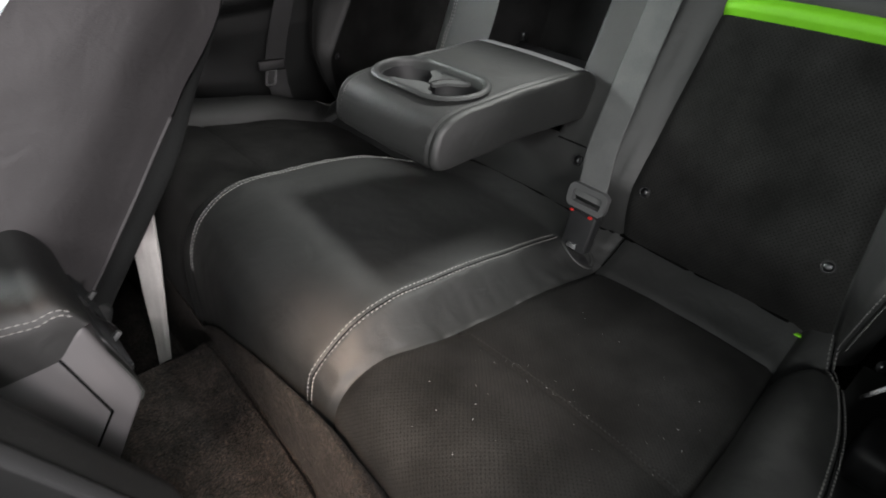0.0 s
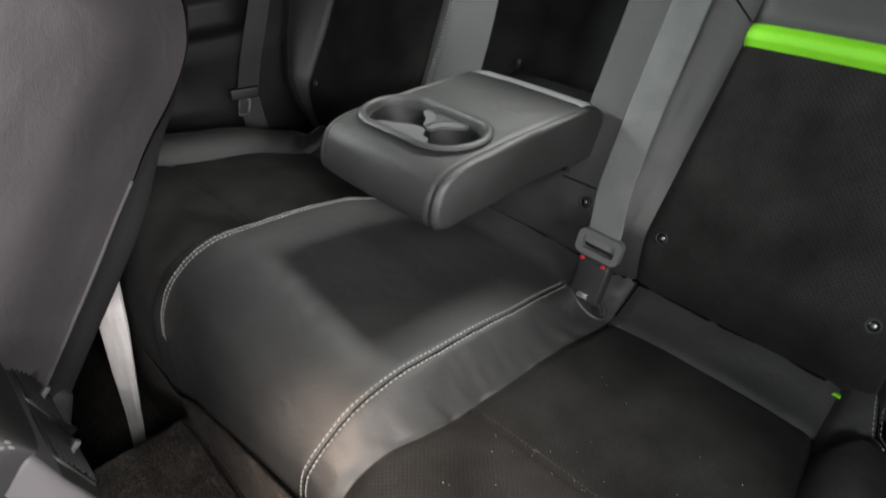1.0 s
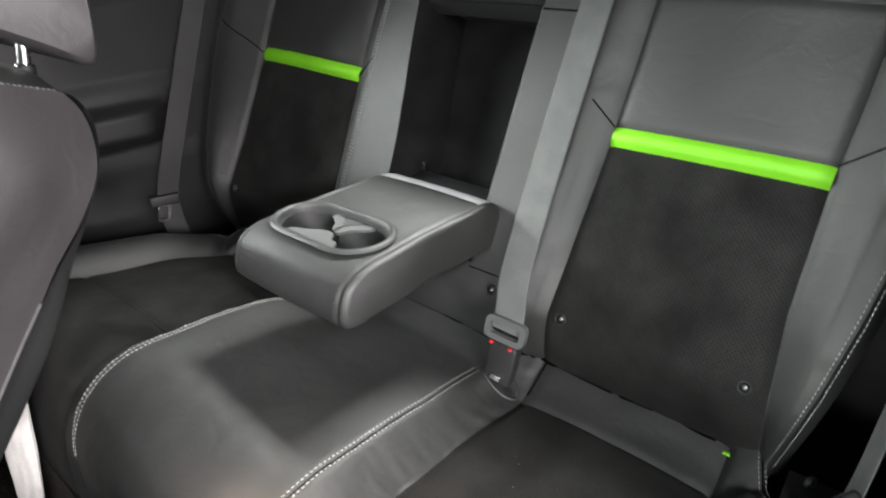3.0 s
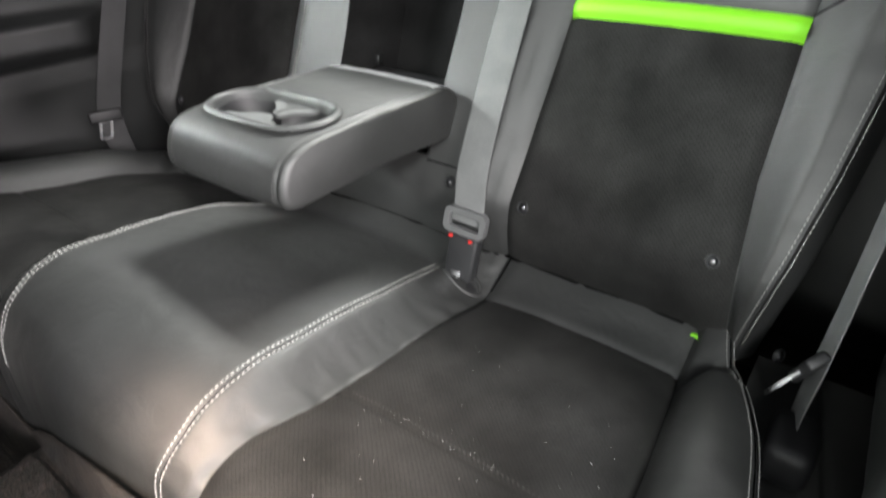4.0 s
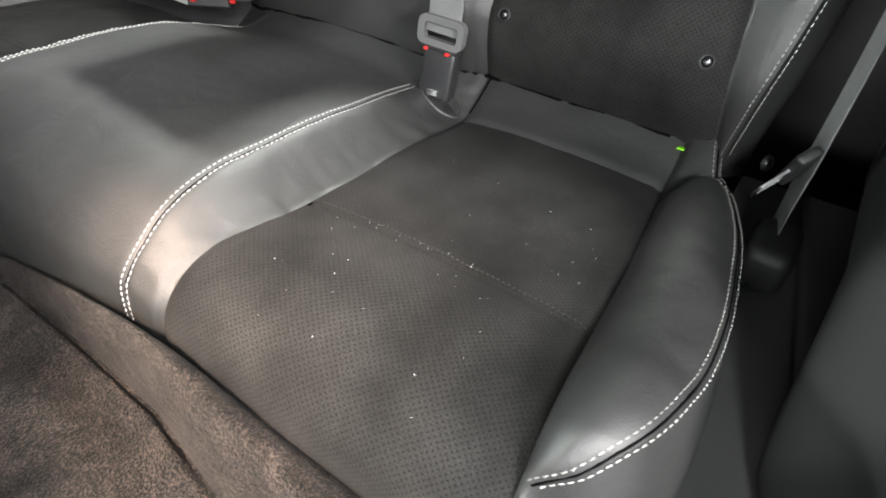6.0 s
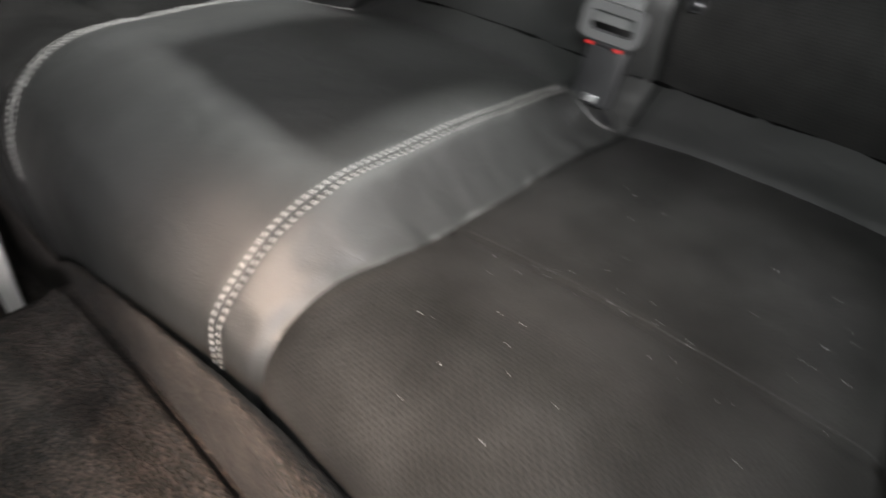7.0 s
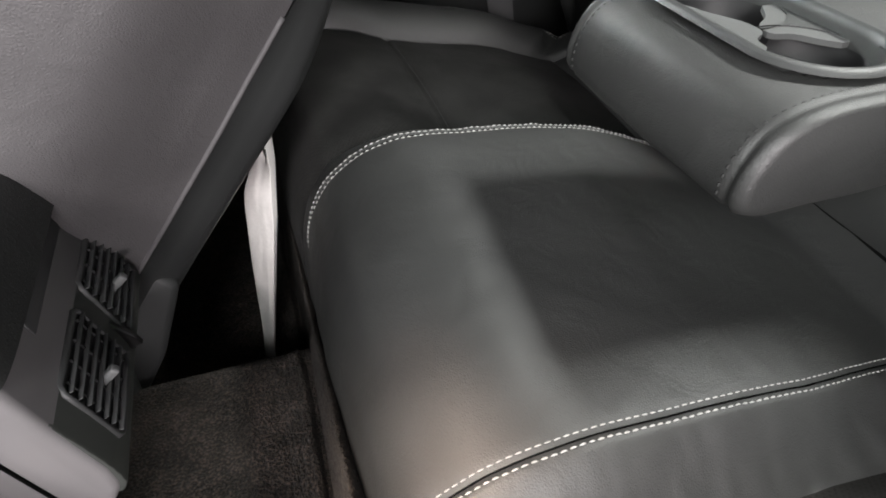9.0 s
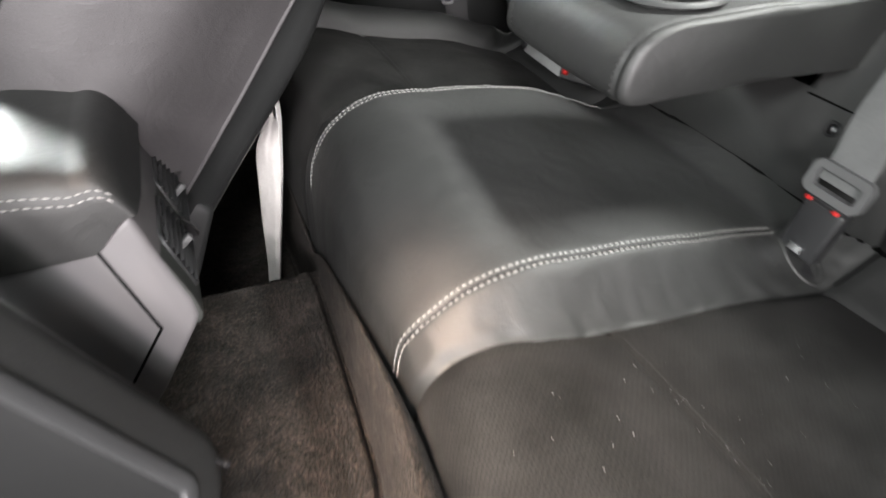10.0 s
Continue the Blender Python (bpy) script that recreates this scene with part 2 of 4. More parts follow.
def spline(points, count):
    """Catmull-Rom through points, sampled evenly by length."""
    p = np.array(points, float)
    p = np.vstack([2 * p[0] - p[1], p, 2 * p[-1] - p[-2]])
    out = []
    for i in range(1, len(p) - 2):
        for q in np.linspace(0, 1, 24, endpoint=False):
            a, b, c, d = p[i - 1 : i + 3]
            out.append(0.5 * ((2 * b) + (c - a) * q + (2 * a - 5 * b + 4 * c - d) * q * q + (3 * b - a - 3 * c + d) * q**3))
    out.append(p[-2])
    out = np.array(out)
    d = np.r_[0, np.cumsum(np.linalg.norm(np.diff(out, axis=0), axis=1))]
    u = np.linspace(0, d[-1], count)
    return np.stack([np.interp(u, d, out[:, k]) for k in range(out.shape[1])], 1)


def sheet(name, f, us, vs, mat, parent, label="", uv=None, flip=False):
    """A surface f(u, v) over two lists of values, as a grid; uv(u, v) lays out its map."""
    verts, uvs = [], []
    for u in us:
        for v in vs:
            verts.append(f(u, v))
            uvs.append(uv(u, v) if uv else (u, v))
    w = len(vs)
    faces = []
    for i in range(len(us) - 1):
        for j in range(w - 1):
            q = (i * w + j, (i + 1) * w + j, (i + 1) * w + j + 1, i * w + j + 1)
            faces.append(q[::-1] if flip else q)
    ob = mesh_object(name, verts, faces, mat, None, label, uvs)
    return under(ob, parent) if parent else ob


def tube(name, pts, radius, mat, parent, sides=8, label="", closed=False):
    pts = [Vector(p) for p in pts]
    verts, faces, n = [], [], len(pts)
    up = Vector((0.13, 0.31, 0.94))
    for i, p in enumerate(pts):
        d = ((pts[(i + 1) % n] if closed or i < n - 1 else p) - (pts[i - 1] if closed or i else p)).normalized()
        a = d.cross(up).normalized()
        b = d.cross(a)
        r = radius[i] if isinstance(radius, (list, tuple)) else radius
        for k in range(sides):
            t = 2 * math.pi * k / sides
            verts.append(p + r * (math.cos(t) * a + math.sin(t) * b))
    for i in range(n if closed else n - 1):
        for k in range(sides):
            a, b = i * sides + k, i * sides + (k + 1) % sides
            c, d = ((i + 1) % n) * sides + (k + 1) % sides, ((i + 1) % n) * sides + k
            faces.append((a, b, c, d))
    if not closed:
        faces += [tuple(range(sides))[::-1], tuple(range((n - 1) * sides, n * sides))]
    ob = mesh_object(name, verts, faces, mat, None, label)
    return under(ob, parent) if parent else ob


def stitches(name, pts, normals, mat, parent, length=0.0044, gap=0.0019, width=0.00048, label=""):
    """A row of single thread stitches along a curve, each a small raised lozenge tucked into the cover at both ends."""
    pts, normals = np.array(pts), np.array(normals)
    d = np.r_[0, np.cumsum(np.linalg.norm(np.diff(pts, axis=0), axis=1))]
    at = lambda s: np.array([np.interp(s, d, pts[:, k]) for k in range(3)])
    nat = lambda s: np.array([np.interp(s, d, normals[:, k]) for k in range(3)])
    verts, faces, s = [], [], 0.0
    while s + length < d[-1]:
        n = nat(s + length / 2)
        n = n / np.linalg.norm(n)
        t = at(s + length) - at(s)
        t = t / (np.linalg.norm(t) + 1e-9)
        side = np.cross(n, t)
        base = len(verts)
        for q, h, w in ((0, -0.0002, 0.45), (0.2, 0.0005, 0.9), (0.5, 0.0008, 1.0), (0.8, 0.0005, 0.9), (1, -0.0002, 0.45)):
            p = at(s + q * length)
            for a, b in ((-1, -0.0004), (-0.6, h), (0.6, h), (1, -0.0004)):
                verts.append(p + side * width * w * a + n * (b + 0.0003))
        for i in range(4):
            for k in range(3):
                a = base + i * 4 + k
                faces.append((a, a + 4, a + 5, a + 1))
        s += length + gap
    ob = mesh_object(name, verts, faces, mat, None, label)
    return under(ob, parent)


def box(name, lo, hi, mat, parent, bevel=0.004, segments=3, label="", turn=None, pivot=None):
    """A block with rounded edges, optionally turned about a pivot."""
    bm = bmesh.new()
    bmesh.ops.create_cube(bm, size=1)
    lo, hi = Vector(lo), Vector(hi)
    for v in bm.verts:
        v.co = Vector([lo[k] + (v.co[k] + 0.5) * (hi[k] - lo[k]) for k in range(3)])
    if bevel:
        bmesh.ops.bevel(bm, geom=bm.edges[:] + bm.verts[:], offset=bevel, segments=segments, profile=0.5, affect="EDGES")
    if turn is not None:
        c = Vector(pivot) if pivot is not None else (lo + hi) / 2
        bmesh.ops.transform(bm, matrix=Matrix.Translation(c) @ turn.to_4x4() @ Matrix.Translation(-c), verts=bm.verts[:])
    ob = sharp(part(name, bm, mat, None, label), 40)
    return under(ob, parent) if parent else ob


def prism(name, outline, lo, hi, axis, mat, parent, bevel=0.003, segments=2, label=""):
    """An outline in the plane across an axis ("y": x and z; "x": y and z), drawn out from lo to hi along it, edges rounded."""
    bm = bmesh.new()
    place = {"y": lambda a, b, c: (a, c, b), "x": lambda a, b, c: (c, a, b), "z": lambda a, b, c: (a, b, c)}[axis]
    vs = [bm.verts.new(place(a, b, lo)) for a, b in outline]
    f = bm.faces.new(vs)
    r = bmesh.ops.extrude_face_region(bm, geom=[f])
    off = Vector(place(0, 0, hi - lo))
    for v in r["geom"]:
        if isinstance(v, bmesh.types.BMVert):
            v.co += off
    if bevel:
        es = [e for e in bm.edges if e.calc_length() > 2.2 * bevel]
        bmesh.ops.bevel(bm, geom=es, offset=bevel, segments=segments, profile=0.5, affect="EDGES", clamp_overlap=True)
    ob = sharp(part(name, bm, mat, None, label), 40)
    return under(ob, parent) if parent else ob


def lathe(name, profile, centre, axis, mat, parent, sides=24, label=""):
    """A turned piece: (radius, height) pairs about an axis."""
    c, z = Vector(centre), Vector(axis).normalized()
    a = z.orthogonal().normalized()
    b = z.cross(a)
    verts, faces = [], []
    for r, h in profile:
        for k in range(sides):
            t = 2 * math.pi * k / sides
            verts.append(c + z * h + r * (math.cos(t) * a + math.sin(t) * b))
    for i in range(len(profile) - 1):
        for k in range(sides):
            faces.append((i * sides + k, i * sides + (k + 1) % sides, (i + 1) * sides + (k + 1) % sides, (i + 1) * sides + k))
    ob = mesh_object(name, verts, faces, mat, None, label)
    return under(ob, parent) if parent else ob


def bead(name, pts, radius, mat, parent, label=""):
    return tube(name, pts, radius, mat, parent, 8, label)


# ---- rear seat: cushion ----
# The car's rear is +x, its far (passenger) side +y; the middle of the car is y = 0.
LOW = [(0.570, 0.402), (0.535, 0.395), (0.505, 0.380), (0.478, 0.366), (0.452, 0.358), (0.430, 0.360), (0.34, 0.375), (0.25, 0.386), (0.167, 0.402), (0.12, 0.416), (0.085, 0.421),
       (0.055, 0.419), (0.030, 0.409), (0.010, 0.394), (-0.003, 0.372), (-0.011, 0.335), (-0.014, 0.27), (-0.015, 0.19)]
HIGH = [(0.570, 0.402), (0.535, 0.400), (0.505, 0.394), (0.478, 0.390), (0.452, 0.387), (0.430, 0.390), (0.34, 0.414), (0.25, 0.433), (0.167, 0.443), (0.12, 0.448), (0.085, 0.446),
        (0.055, 0.4365), (0.030, 0.420), (0.010, 0.403), (-0.002, 0.384), (-0.009, 0.34), (-0.012, 0.27), (-0.013, 0.19)]
PROFILE = spline([(a, b, c, d) for (a, b), (c, d) in zip(LOW, HIGH)], 400)


def prof(u):
    """Low and high profile places at u, 0 (rear) to 1 (foot of the front)."""
    k = u * 399
    return [np.interp(k, np.arange(400), PROFILE[:, c]) for c in range(4)]


U_OF_X = [(PROFILE[i, 0], i / 399) for i in range(400)]


def u_at(x):
    return min(U_OF_X, key=lambda q: abs(q[0] - x))[1] if x > -0.01 else 0.8


def y_stitch(x):
    return float(np.interp(x, [0.0, 0.05, 0.1, 0.2, 0.3, 0.42, 0.6], [0.168, 0.170, 0.172, 0.172, 0.173, 0.165, 0.15]))


def y_inner(x):
    return float(np.interp(x, [-0.02, 0.03, 0.07, 0.1, 0.13, 0.2, 0.3, 0.34, 0.44, 0.6], [0.212, 0.215, 0.221, 0.229, 0.231, 0.227, 0.226, 0.228, 0.235, 0.225]))


def y_outer(x):
    return float(np.interp(x, [-0.02, 0.03, 0.057, 0.114, 0.186, 0.276, 0.409, 0.46, 0.6], [0.548, 0.545, 0.542, 0.537, 0.531, 0.525, 0.511, 0.504, 0.50]))


EDGE_LINE = spline([(-0.03, 0.551), (0.0, 0.551), (0.026, 0.552), (0.036, 0.558), (0.052, 0.581), (0.086, 0.604), (0.14, 0.6175), (0.194, 0.620), (0.253, 0.617), (0.333, 0.605), (0.382, 0.593), (0.438, 0.574), (0.476, 0.556), (0.53, 0.537), (0.60, 0.525)], 160)


def y_edge(x):
    return float(np.interp(x, EDGE_LINE[:, 0], EDGE_LINE[:, 1]))


def groove(d, depth=0.005, width=0.0055):
    return -depth * math.exp(-((d / width) ** 2))


def cushion(u, y):
    """A place on the bench cushion, near side of the middle for negative y."""
    xl, zl, xh, zh = prof(u)
    a = abs(y)
    x0 = xl
    ys, yi, yo, ye = y_stitch(x0), y_inner(x0), y_outer(x0), y_edge(x0)
    if a <= ys:
        w = 1.0
    else:
        w = 1 - smoothstep(0, 1, (a - ys) / (yi - ys)) if a < yi else 0.0
    x, z = xl + (xh - xl) * w, zl + (zh - zl) * w
    h = 0.006 * (1 - (a / ys) ** 2) if a < ys else 0.0
    h += groove(a - ys, 0.0022, 0.003) + groove(a - yi, 0.005, 0.0075)
    if yi < a < yo:
        q = (a - yi) / (yo - yi)
        h += 0.006 * math.sin(math.pi * q)
    if a > yo:
        q = (a - yo) / max(ye - yo, 1e-3)
        rise = 0.032 * min(1.0, (ye - yo) / 0.05)
        arc = 0.412 + 0.072 * min(q, 1.0) ** 0.6
        rise *= 1 - 0.8 * smoothstep(arc - 0.022, arc + 0.004, x0)
        h += rise * 1.04 * math.sin(0.75 * math.pi * min(q, 1.0) ** 0.8) + groove(x0 - arc, 0.003, 0.006)
        h += groove(a - ye, 0.002, 0.003)
        h += 0.0016 * smoothstep(0.25, 0.7, q) * noise.noise(Vector((x * 38, y * 9, 8.2)))
    h += groove(a - yo, 0.006, 0.006)
    h += 0.0016 * noise.noise(Vector((x * 14, y * 14, 3.1))) + 0.0006 * noise.noise(Vector((x * 50, y * 50, 7.7)))
    if ys < a < yi:
        h += 0.0012 * noise.noise(Vector((x * 90, y * 30, 1.7)))
        h += 0.0030 * math.exp(-(((yi - a) / 0.018) ** 2)) * noise.noise(Vector((x * 62 + y * 45, y * 8, 4.4)))
    return x, z, h


YS = -0.005  # the cushion sits a little to the near side


def cushion_place(u, y):
    x, z, h = cushion(u, y)
    x1, z1, _ = cushion(min(u + 0.004, 1), y)
    x2, z2, _ = cushion(max(u - 0.004, 0), y)
    t = Vector((x1 - x2, 0, z1 - z2)).normalized()
    n = Vector((t.z, 0, -t.x))
    z += 0.017 * smoothstep(-0.17, 0.17, y) * (1 - smoothstep(0.30, 0.45, x)) * smoothstep(-0.01, 0.03, x)  # the far side stands a little prouder
    return Vector((x, y + YS, z)) + (n if n.z > 0 or u > 0.7 else -n) * h


rear_cushion = thing("rear_seat", (0.25, 0, 0.19), "black leather rear bench with perforated suede inserts and lime green bands", "car seat")
NU = 150
us_all = np.linspace(0, 1, NU)


def band(name, inner, outer, count, mat, us, sign, label="", seam=None):
    """A strip of the cushion between two curves y(x)."""
    def f(u, q):
        x = prof(u)[0]
        y = sign * (inner(x) + (outer(x) - inner(x)) * q)
        p = cushion_place(u, y)
        if seam is not None:
            for s in seam:
                p.z += groove((u - s) * 0.85, 0.004, 0.005)
        return p
    def uv(u, q):
        x = prof(u)[0]
        return (u * 0.85, inner(x) + (outer(x) - inner(x)) * q)
    return sheet(name, f, us, np.linspace(0, 1, count), mat, rear_cushion, label, uv, flip=sign < 0)


def y_zero(x):
    return 0.0


U_REAR = u_at(0.448)
U_SEAM = u_at(0.174)
us_back, us_seat = us_all[us_all < U_REAR], us_all[us_all > U_REAR]
us_back = np.r_[us_back, U_REAR]
us_seat = np.r_[U_REAR, us_seat]
for sign, side in ((-1, "near"), (1, "far")):
    band("cushion_centre", y_zero, y_stitch, 36, LEATHER, us_all, sign)
    band("cushion_strip", y_stitch, y_inner, 20, LEATHER, us_all, sign)
    band("cushion_rear_strip", y_inner, y_outer, 24, LEATHER, us_back, sign, "", (U_REAR,))
    band("cushion_insert", y_inner, y_outer, 60, SUEDE, us_seat, sign, "black perforated suede seat insert", (U_SEAM, U_REAR))
    for du in (-0.0050,):
        row_pts = [cushion_place(U_SEAM + du, sign * y) + Vector((0, 0, 0.0002)) for y in np.linspace(0.245, 0.535, 60)]
        stitches("cross_stitching", row_pts, [(0, 0, 1)] * 60, THREAD_BLACK, rear_cushion, 0.0026, 0.0026, 0.0005)
    band("cushion_bolster", y_outer, y_edge, 26, LEATHER, us_all, sign)

    def side_face(u, q, sign=sign):
        x = prof(u)[0]
        p = cushion_place(u, sign * y_edge(x))
        return Vector((p.x, p.y + sign * 0.022 * math.sin(q * math.pi / 2), max(p.z - 0.17 * q, 0.185)))
    sheet("cushion_side", side_face, us_all, np.linspace(0, 1, 10), LEATHER, rear_cushion, "", None, flip=sign < 0)


def cushion_line(yf, off, u0, u1, sign, count=140):
    pts, nor = [], []
    for u in np.linspace(u0, u1, count):
        x = prof(u)[0]
        y = sign * (yf(x) + off)
        p = cushion_place(u, y)
        a, b = cushion_place(min(u + 0.003, 1), y), cushion_place(u, y + 0.002)
        n = (b - p).cross(a - p).normalized()
        if n.z < 0 and u < 0.75 or n.x > 0 and u >= 0.75:
            n = -n
        pts.append(p)
        nor.append(n)
    return pts, nor


U_FOOT = 0.80
for sign in (-1, 1):
    bead("seam", [p - Vector(n) * 0.0002 for p, n in zip(*cushion_line(y_stitch, 0, u_at(0.432), U_FOOT, sign, 60))], 0.0009, SEAM_SHADE_BLACK, rear_cushion)
    bead("seam", [p - Vector(n) * 0.0002 for p, n in zip(*cushion_line(y_edge, -0.002, u_at(0.53), u_at(0.033), sign, 60))], 0.0012, SEAM_SHADE_BLACK, rear_cushion)
    for off in (-0.0042, 0.0042):
        # far rows are drawn thinner to read as dimly lit
        stitches("stitching", *cushion_line(y_stitch, off, u_at(0.432), U_FOOT, sign), THREAD, rear_cushion, width=0.00048 if sign < 0 else 0.00030)
        stitches("edge_stitching", *cushion_line(y_edge, off - 0.002, u_at(0.53), u_at(0.033), sign), THREAD, rear_cushion, width=0.00045)

# ---- rear seat: backrest ----
REC = radians(26.2)
BASE = Vector((0.505, 0, 0.482))
ALONG = Vector((math.sin(REC), 0, math.cos(REC)))
OUT = Vector((-math.cos(REC), 0, math.sin(REC)))
YC = -0.01  # middle of the armrest and its recess


def back_place(s, y, h):
    return BASE + ALONG * s + OUT * h + Vector((0, y, 0))


def b_in(s):
    return float(np.interp(s, [-0.12, 0.0, 0.25, 0.6], [0.232, 0.238, 0.253, 0.258]))


def b_out(s):
    return float(np.interp(s, [-0.12, -0.02, 0.1, 0.25, 0.5, 0.6], [0.54, 0.533, 0.521, 0.519, 0.53, 0.53]))


def b_edge(s):
    return float(np.interp(s, [-0.12, -0.076, 0.024, 0.115, 0.188, 0.3, 0.6], [0.548, 0.556, 0.576, 0.590, 0.598, 0.61, 0.61]))


def backrest(s, y):
    a = abs(y)
    h = 0.0
    bi, bo, be = b_in(s), b_out(s), b_edge(s)
    if a < bi:
        h += 0.014 * (1 - smoothstep(bi - 0.05, bi, a))
        h += groove(a - 0.213, 0.002, 0.003)
    elif a < bo:
        q = (a - bi) / (bo - bi)
        h += 0.008 * math.sin(math.pi * q)
    else:
        q = (a - bo) / max(be - bo, 1e-3)
        h += 0.034 * smoothstep(0, 0.7, q) * min(1, (be - bo) / 0.06)
        h += groove(a - be, 0.002, 0.003)
    h += groove(a - bi, 0.006, 0.006) + groove(a - bo, 0.006, 0.006)
    top = smoothstep(0.46, 0.62, s)
    h += 0.02 * smoothstep(0.455, 0.50, s) - 0.05 * top
    h -= 0.060 * max(-s / 0.09, 0.0) ** 1.5 if s < 0 else 0.0
    h += 0.0015 * noise.noise(Vector((s * 13, y * 13, 9.3)))
    if a > bo or bi - 0.04 < a < bi:
        h += 0.0016 * noise.noise(Vector((s * 45, y * 14, 2.6)))
    if y > 0:
        s += 0.009 * smoothstep(0.05, 0.24, s) + 0.009 * smoothstep(0.25, 0.52, y) * smoothstep(0.0, 0.2, s)
        y += 0.026 * smoothstep(0.30, 0.52, y) + 0.035 * smoothstep(0.53, 0.60, y) * smoothstep(-0.1, 0.3, s)
    return back_place(s, y, h)


rear_back = rear_cushion


def back_band(name, inner, outer, s0, s1, ns, ny, mat, sign, label="", ends=(True, True), puff=0.0):
    lift = 0.015 if sign > 0 and (s0 > 0.2 or s1 < 0.3) else 0.0
    s0, s1 = s0 + (lift if s0 > 0 else 0), s1 + lift

    def f(s, q):
        y = sign * (inner(s) + (outer(s) - inner(s)) * q)
        p = backrest(s, y)
        d = 0.0
        if ends[0]:
            d += groove(s - s0, 0.004, 0.005)
        if ends[1]:
            d += groove(s - s1, 0.004, 0.005)
        if puff:
            d += puff * math.sin(math.pi * (s - s0) / (s1 - s0))
        return p + OUT * d
    def uv(s, q):
        return (s, inner(s) + (outer(s) - inner(s)) * q)
    return sheet(name, f, np.linspace(s0, s1, ns), np.linspace(0, 1, ny), mat, rear_back, label, uv, flip=sign > 0)


def b_mouth_near(s):
    return 0.10


def b_mouth_far(s):
    return 0.084 + 0.022 * smoothstep(0.02, 0.10, s) + 0.036 * smoothstep(0.10, 0.46, s)


for sign in (-1, 1):
    mouth = b_mouth_near if sign < 0 else b_mouth_far
    back_band("back_strip", mouth, b_in, -0.12, 0.60, 90, 22, LEATHER, sign, "", (False, False))
    back_band("back_insert", b_in, b_out, -0.12, 0.247, 60, 50, SUEDE, sign, "black perforated suede back insert", (False, True))
    back_band("lime_band", b_in, b_out, 0.247, 0.274, 10, 40, GREEN, sign, "bright lime green leather band", (True, True), 0.004)
    back_band("upper_panel", b_in, b_out, 0.274, 0.455, 30, 40, LEATHER, sign, "smooth black leather upper panel")
    back_band("head_panel", b_in, b_out, 0.455, 0.62, 30, 40, LEATHER, sign, "smooth black leather head panel", (True, False))
    back_band("back_bolster", b_out, b_edge, -0.12, 0.60, 90, 24, LEATHER, sign, "", (False, False))

    def back_side(s, q, sign=sign):
        p = backrest(s, sign * b_edge(s))
        return p + Vector((0, sign * 0.02 * math.sin(q * math.pi / 2), 0)) - OUT * 0.12 * q
    sheet("back_side", back_side, np.linspace(-0.12, 0.6, 60), np.linspace(0, 1, 10), LEATHER, rear_back, "", None, flip=sign > 0)

    def back_line(y_of, off, s0, s1, sign=sign):
        ss = np.linspace(s0, s1, 120)
        return [backrest(s, sign * (y_of(s) + off)) for s in ss], [OUT] * 120
    for off in (-0.004, 0.004):
        if sign > 0:
            stitches("inner_stitching", *back_line(lambda s: 0.213, off, 0.03, 0.55), THREAD, rear_back, width=0.0006)
        # same thread on both sides; the far edge's dimmer light is in the colour
        stitches("edge_stitching", *back_line(b_edge, off, -0.085, 0.55), THREAD if sign < 0 else THREAD_DARK, rear_back, width=0.0006)


def low_centre(s, y):
    return back_place(s, y, 0.012 - (0.060 * max(-s / 0.09, 0.0) ** 1.5 if s < 0 else 0.0))


sheet("lower_panel", low_centre, np.linspace(-0.12, 0.03, 14), np.linspace(-0.114, 0.096, 20), LEATHER, rear_back, "", None, flip=False)


def top_centre(s, y):
    return back_place(s, y, 0.026 - 0.05 * max(0.0, 1 - (s - 0.412) / 0.035) ** 2.2 - 0.010 * max(0.0, 1 - (y + 0.10) / 0.02) ** 2 - 0.012 * max(0.0, 1 - (0.146 - y) / 0.03) ** 2)


sheet("upper_centre", top_centre, np.linspace(0.412, 0.60, 40), np.linspace(-0.10, 0.146, 40), LEATHER, rear_back, "", None, flip=False)

# near-black bead drawn as the shade where backrest and cushion meet
def gap_point(y):
    for q in np.linspace(-0.02, -0.12, 60):
        p = low_centre(q, y) if -0.10 < y < 0.08 else backrest(q, y)
        c = cushion_place(u_at(p.x), y)
        if p.z < c.z + 0.001:
            break
    return p


bead("gap", [gap_point(y) + Vector((0.001, 0, -0.0015)) for y in np.linspace(-0.49, 0.52, 120)], 0.0036, SEAM_SHADE_BLACK, rear_cushion)

# recess behind the folded armrest
DEEP = -0.085


def recess_wall(a, b):
    def f(q, d):
        s, y = a[0] + (b[0] - a[0]) * q, a[1] + (b[1] - a[1]) * q
        return back_place(s, y, 0.012 + (DEEP - 0.012) * d)
    return f


def row(a, b, n):
    return np.linspace(a, b, n)


sheet("recess_side", recess_wall((0.03, -0.10), (0.425, -0.10)), row(0, 1, 12), row(0, 1, 6), LEATHER, rear_back)
def far_wall(s, d):
    """Far side of the recess, rolling in from the strip."""
    y = b_mouth_far(s) - 0.022 * smoothstep(0, 1, d) - 0.012 * d
    return back_place(s, y, 0.014 - 0.006 * d + (DEEP - 0.010) * d ** 1.6)


# far side is darker than the leather near side
sheet("recess_side", far_wall, row(0.425, 0.03, 24), row(0, 1, 14), CLOTH, rear_back, "near-black recess side")
sheet("recess_top", recess_wall((0.425, -0.10), (0.425, 0.14)), row(0, 1, 12), row(0, 1, 6), LEATHER, rear_back)
sheet("recess_floor", recess_wall((0.03, 0.10), (0.03, -0.10)), row(0, 1, 12), row(0, 1, 6), PLASTIC_DARK, rear_back)
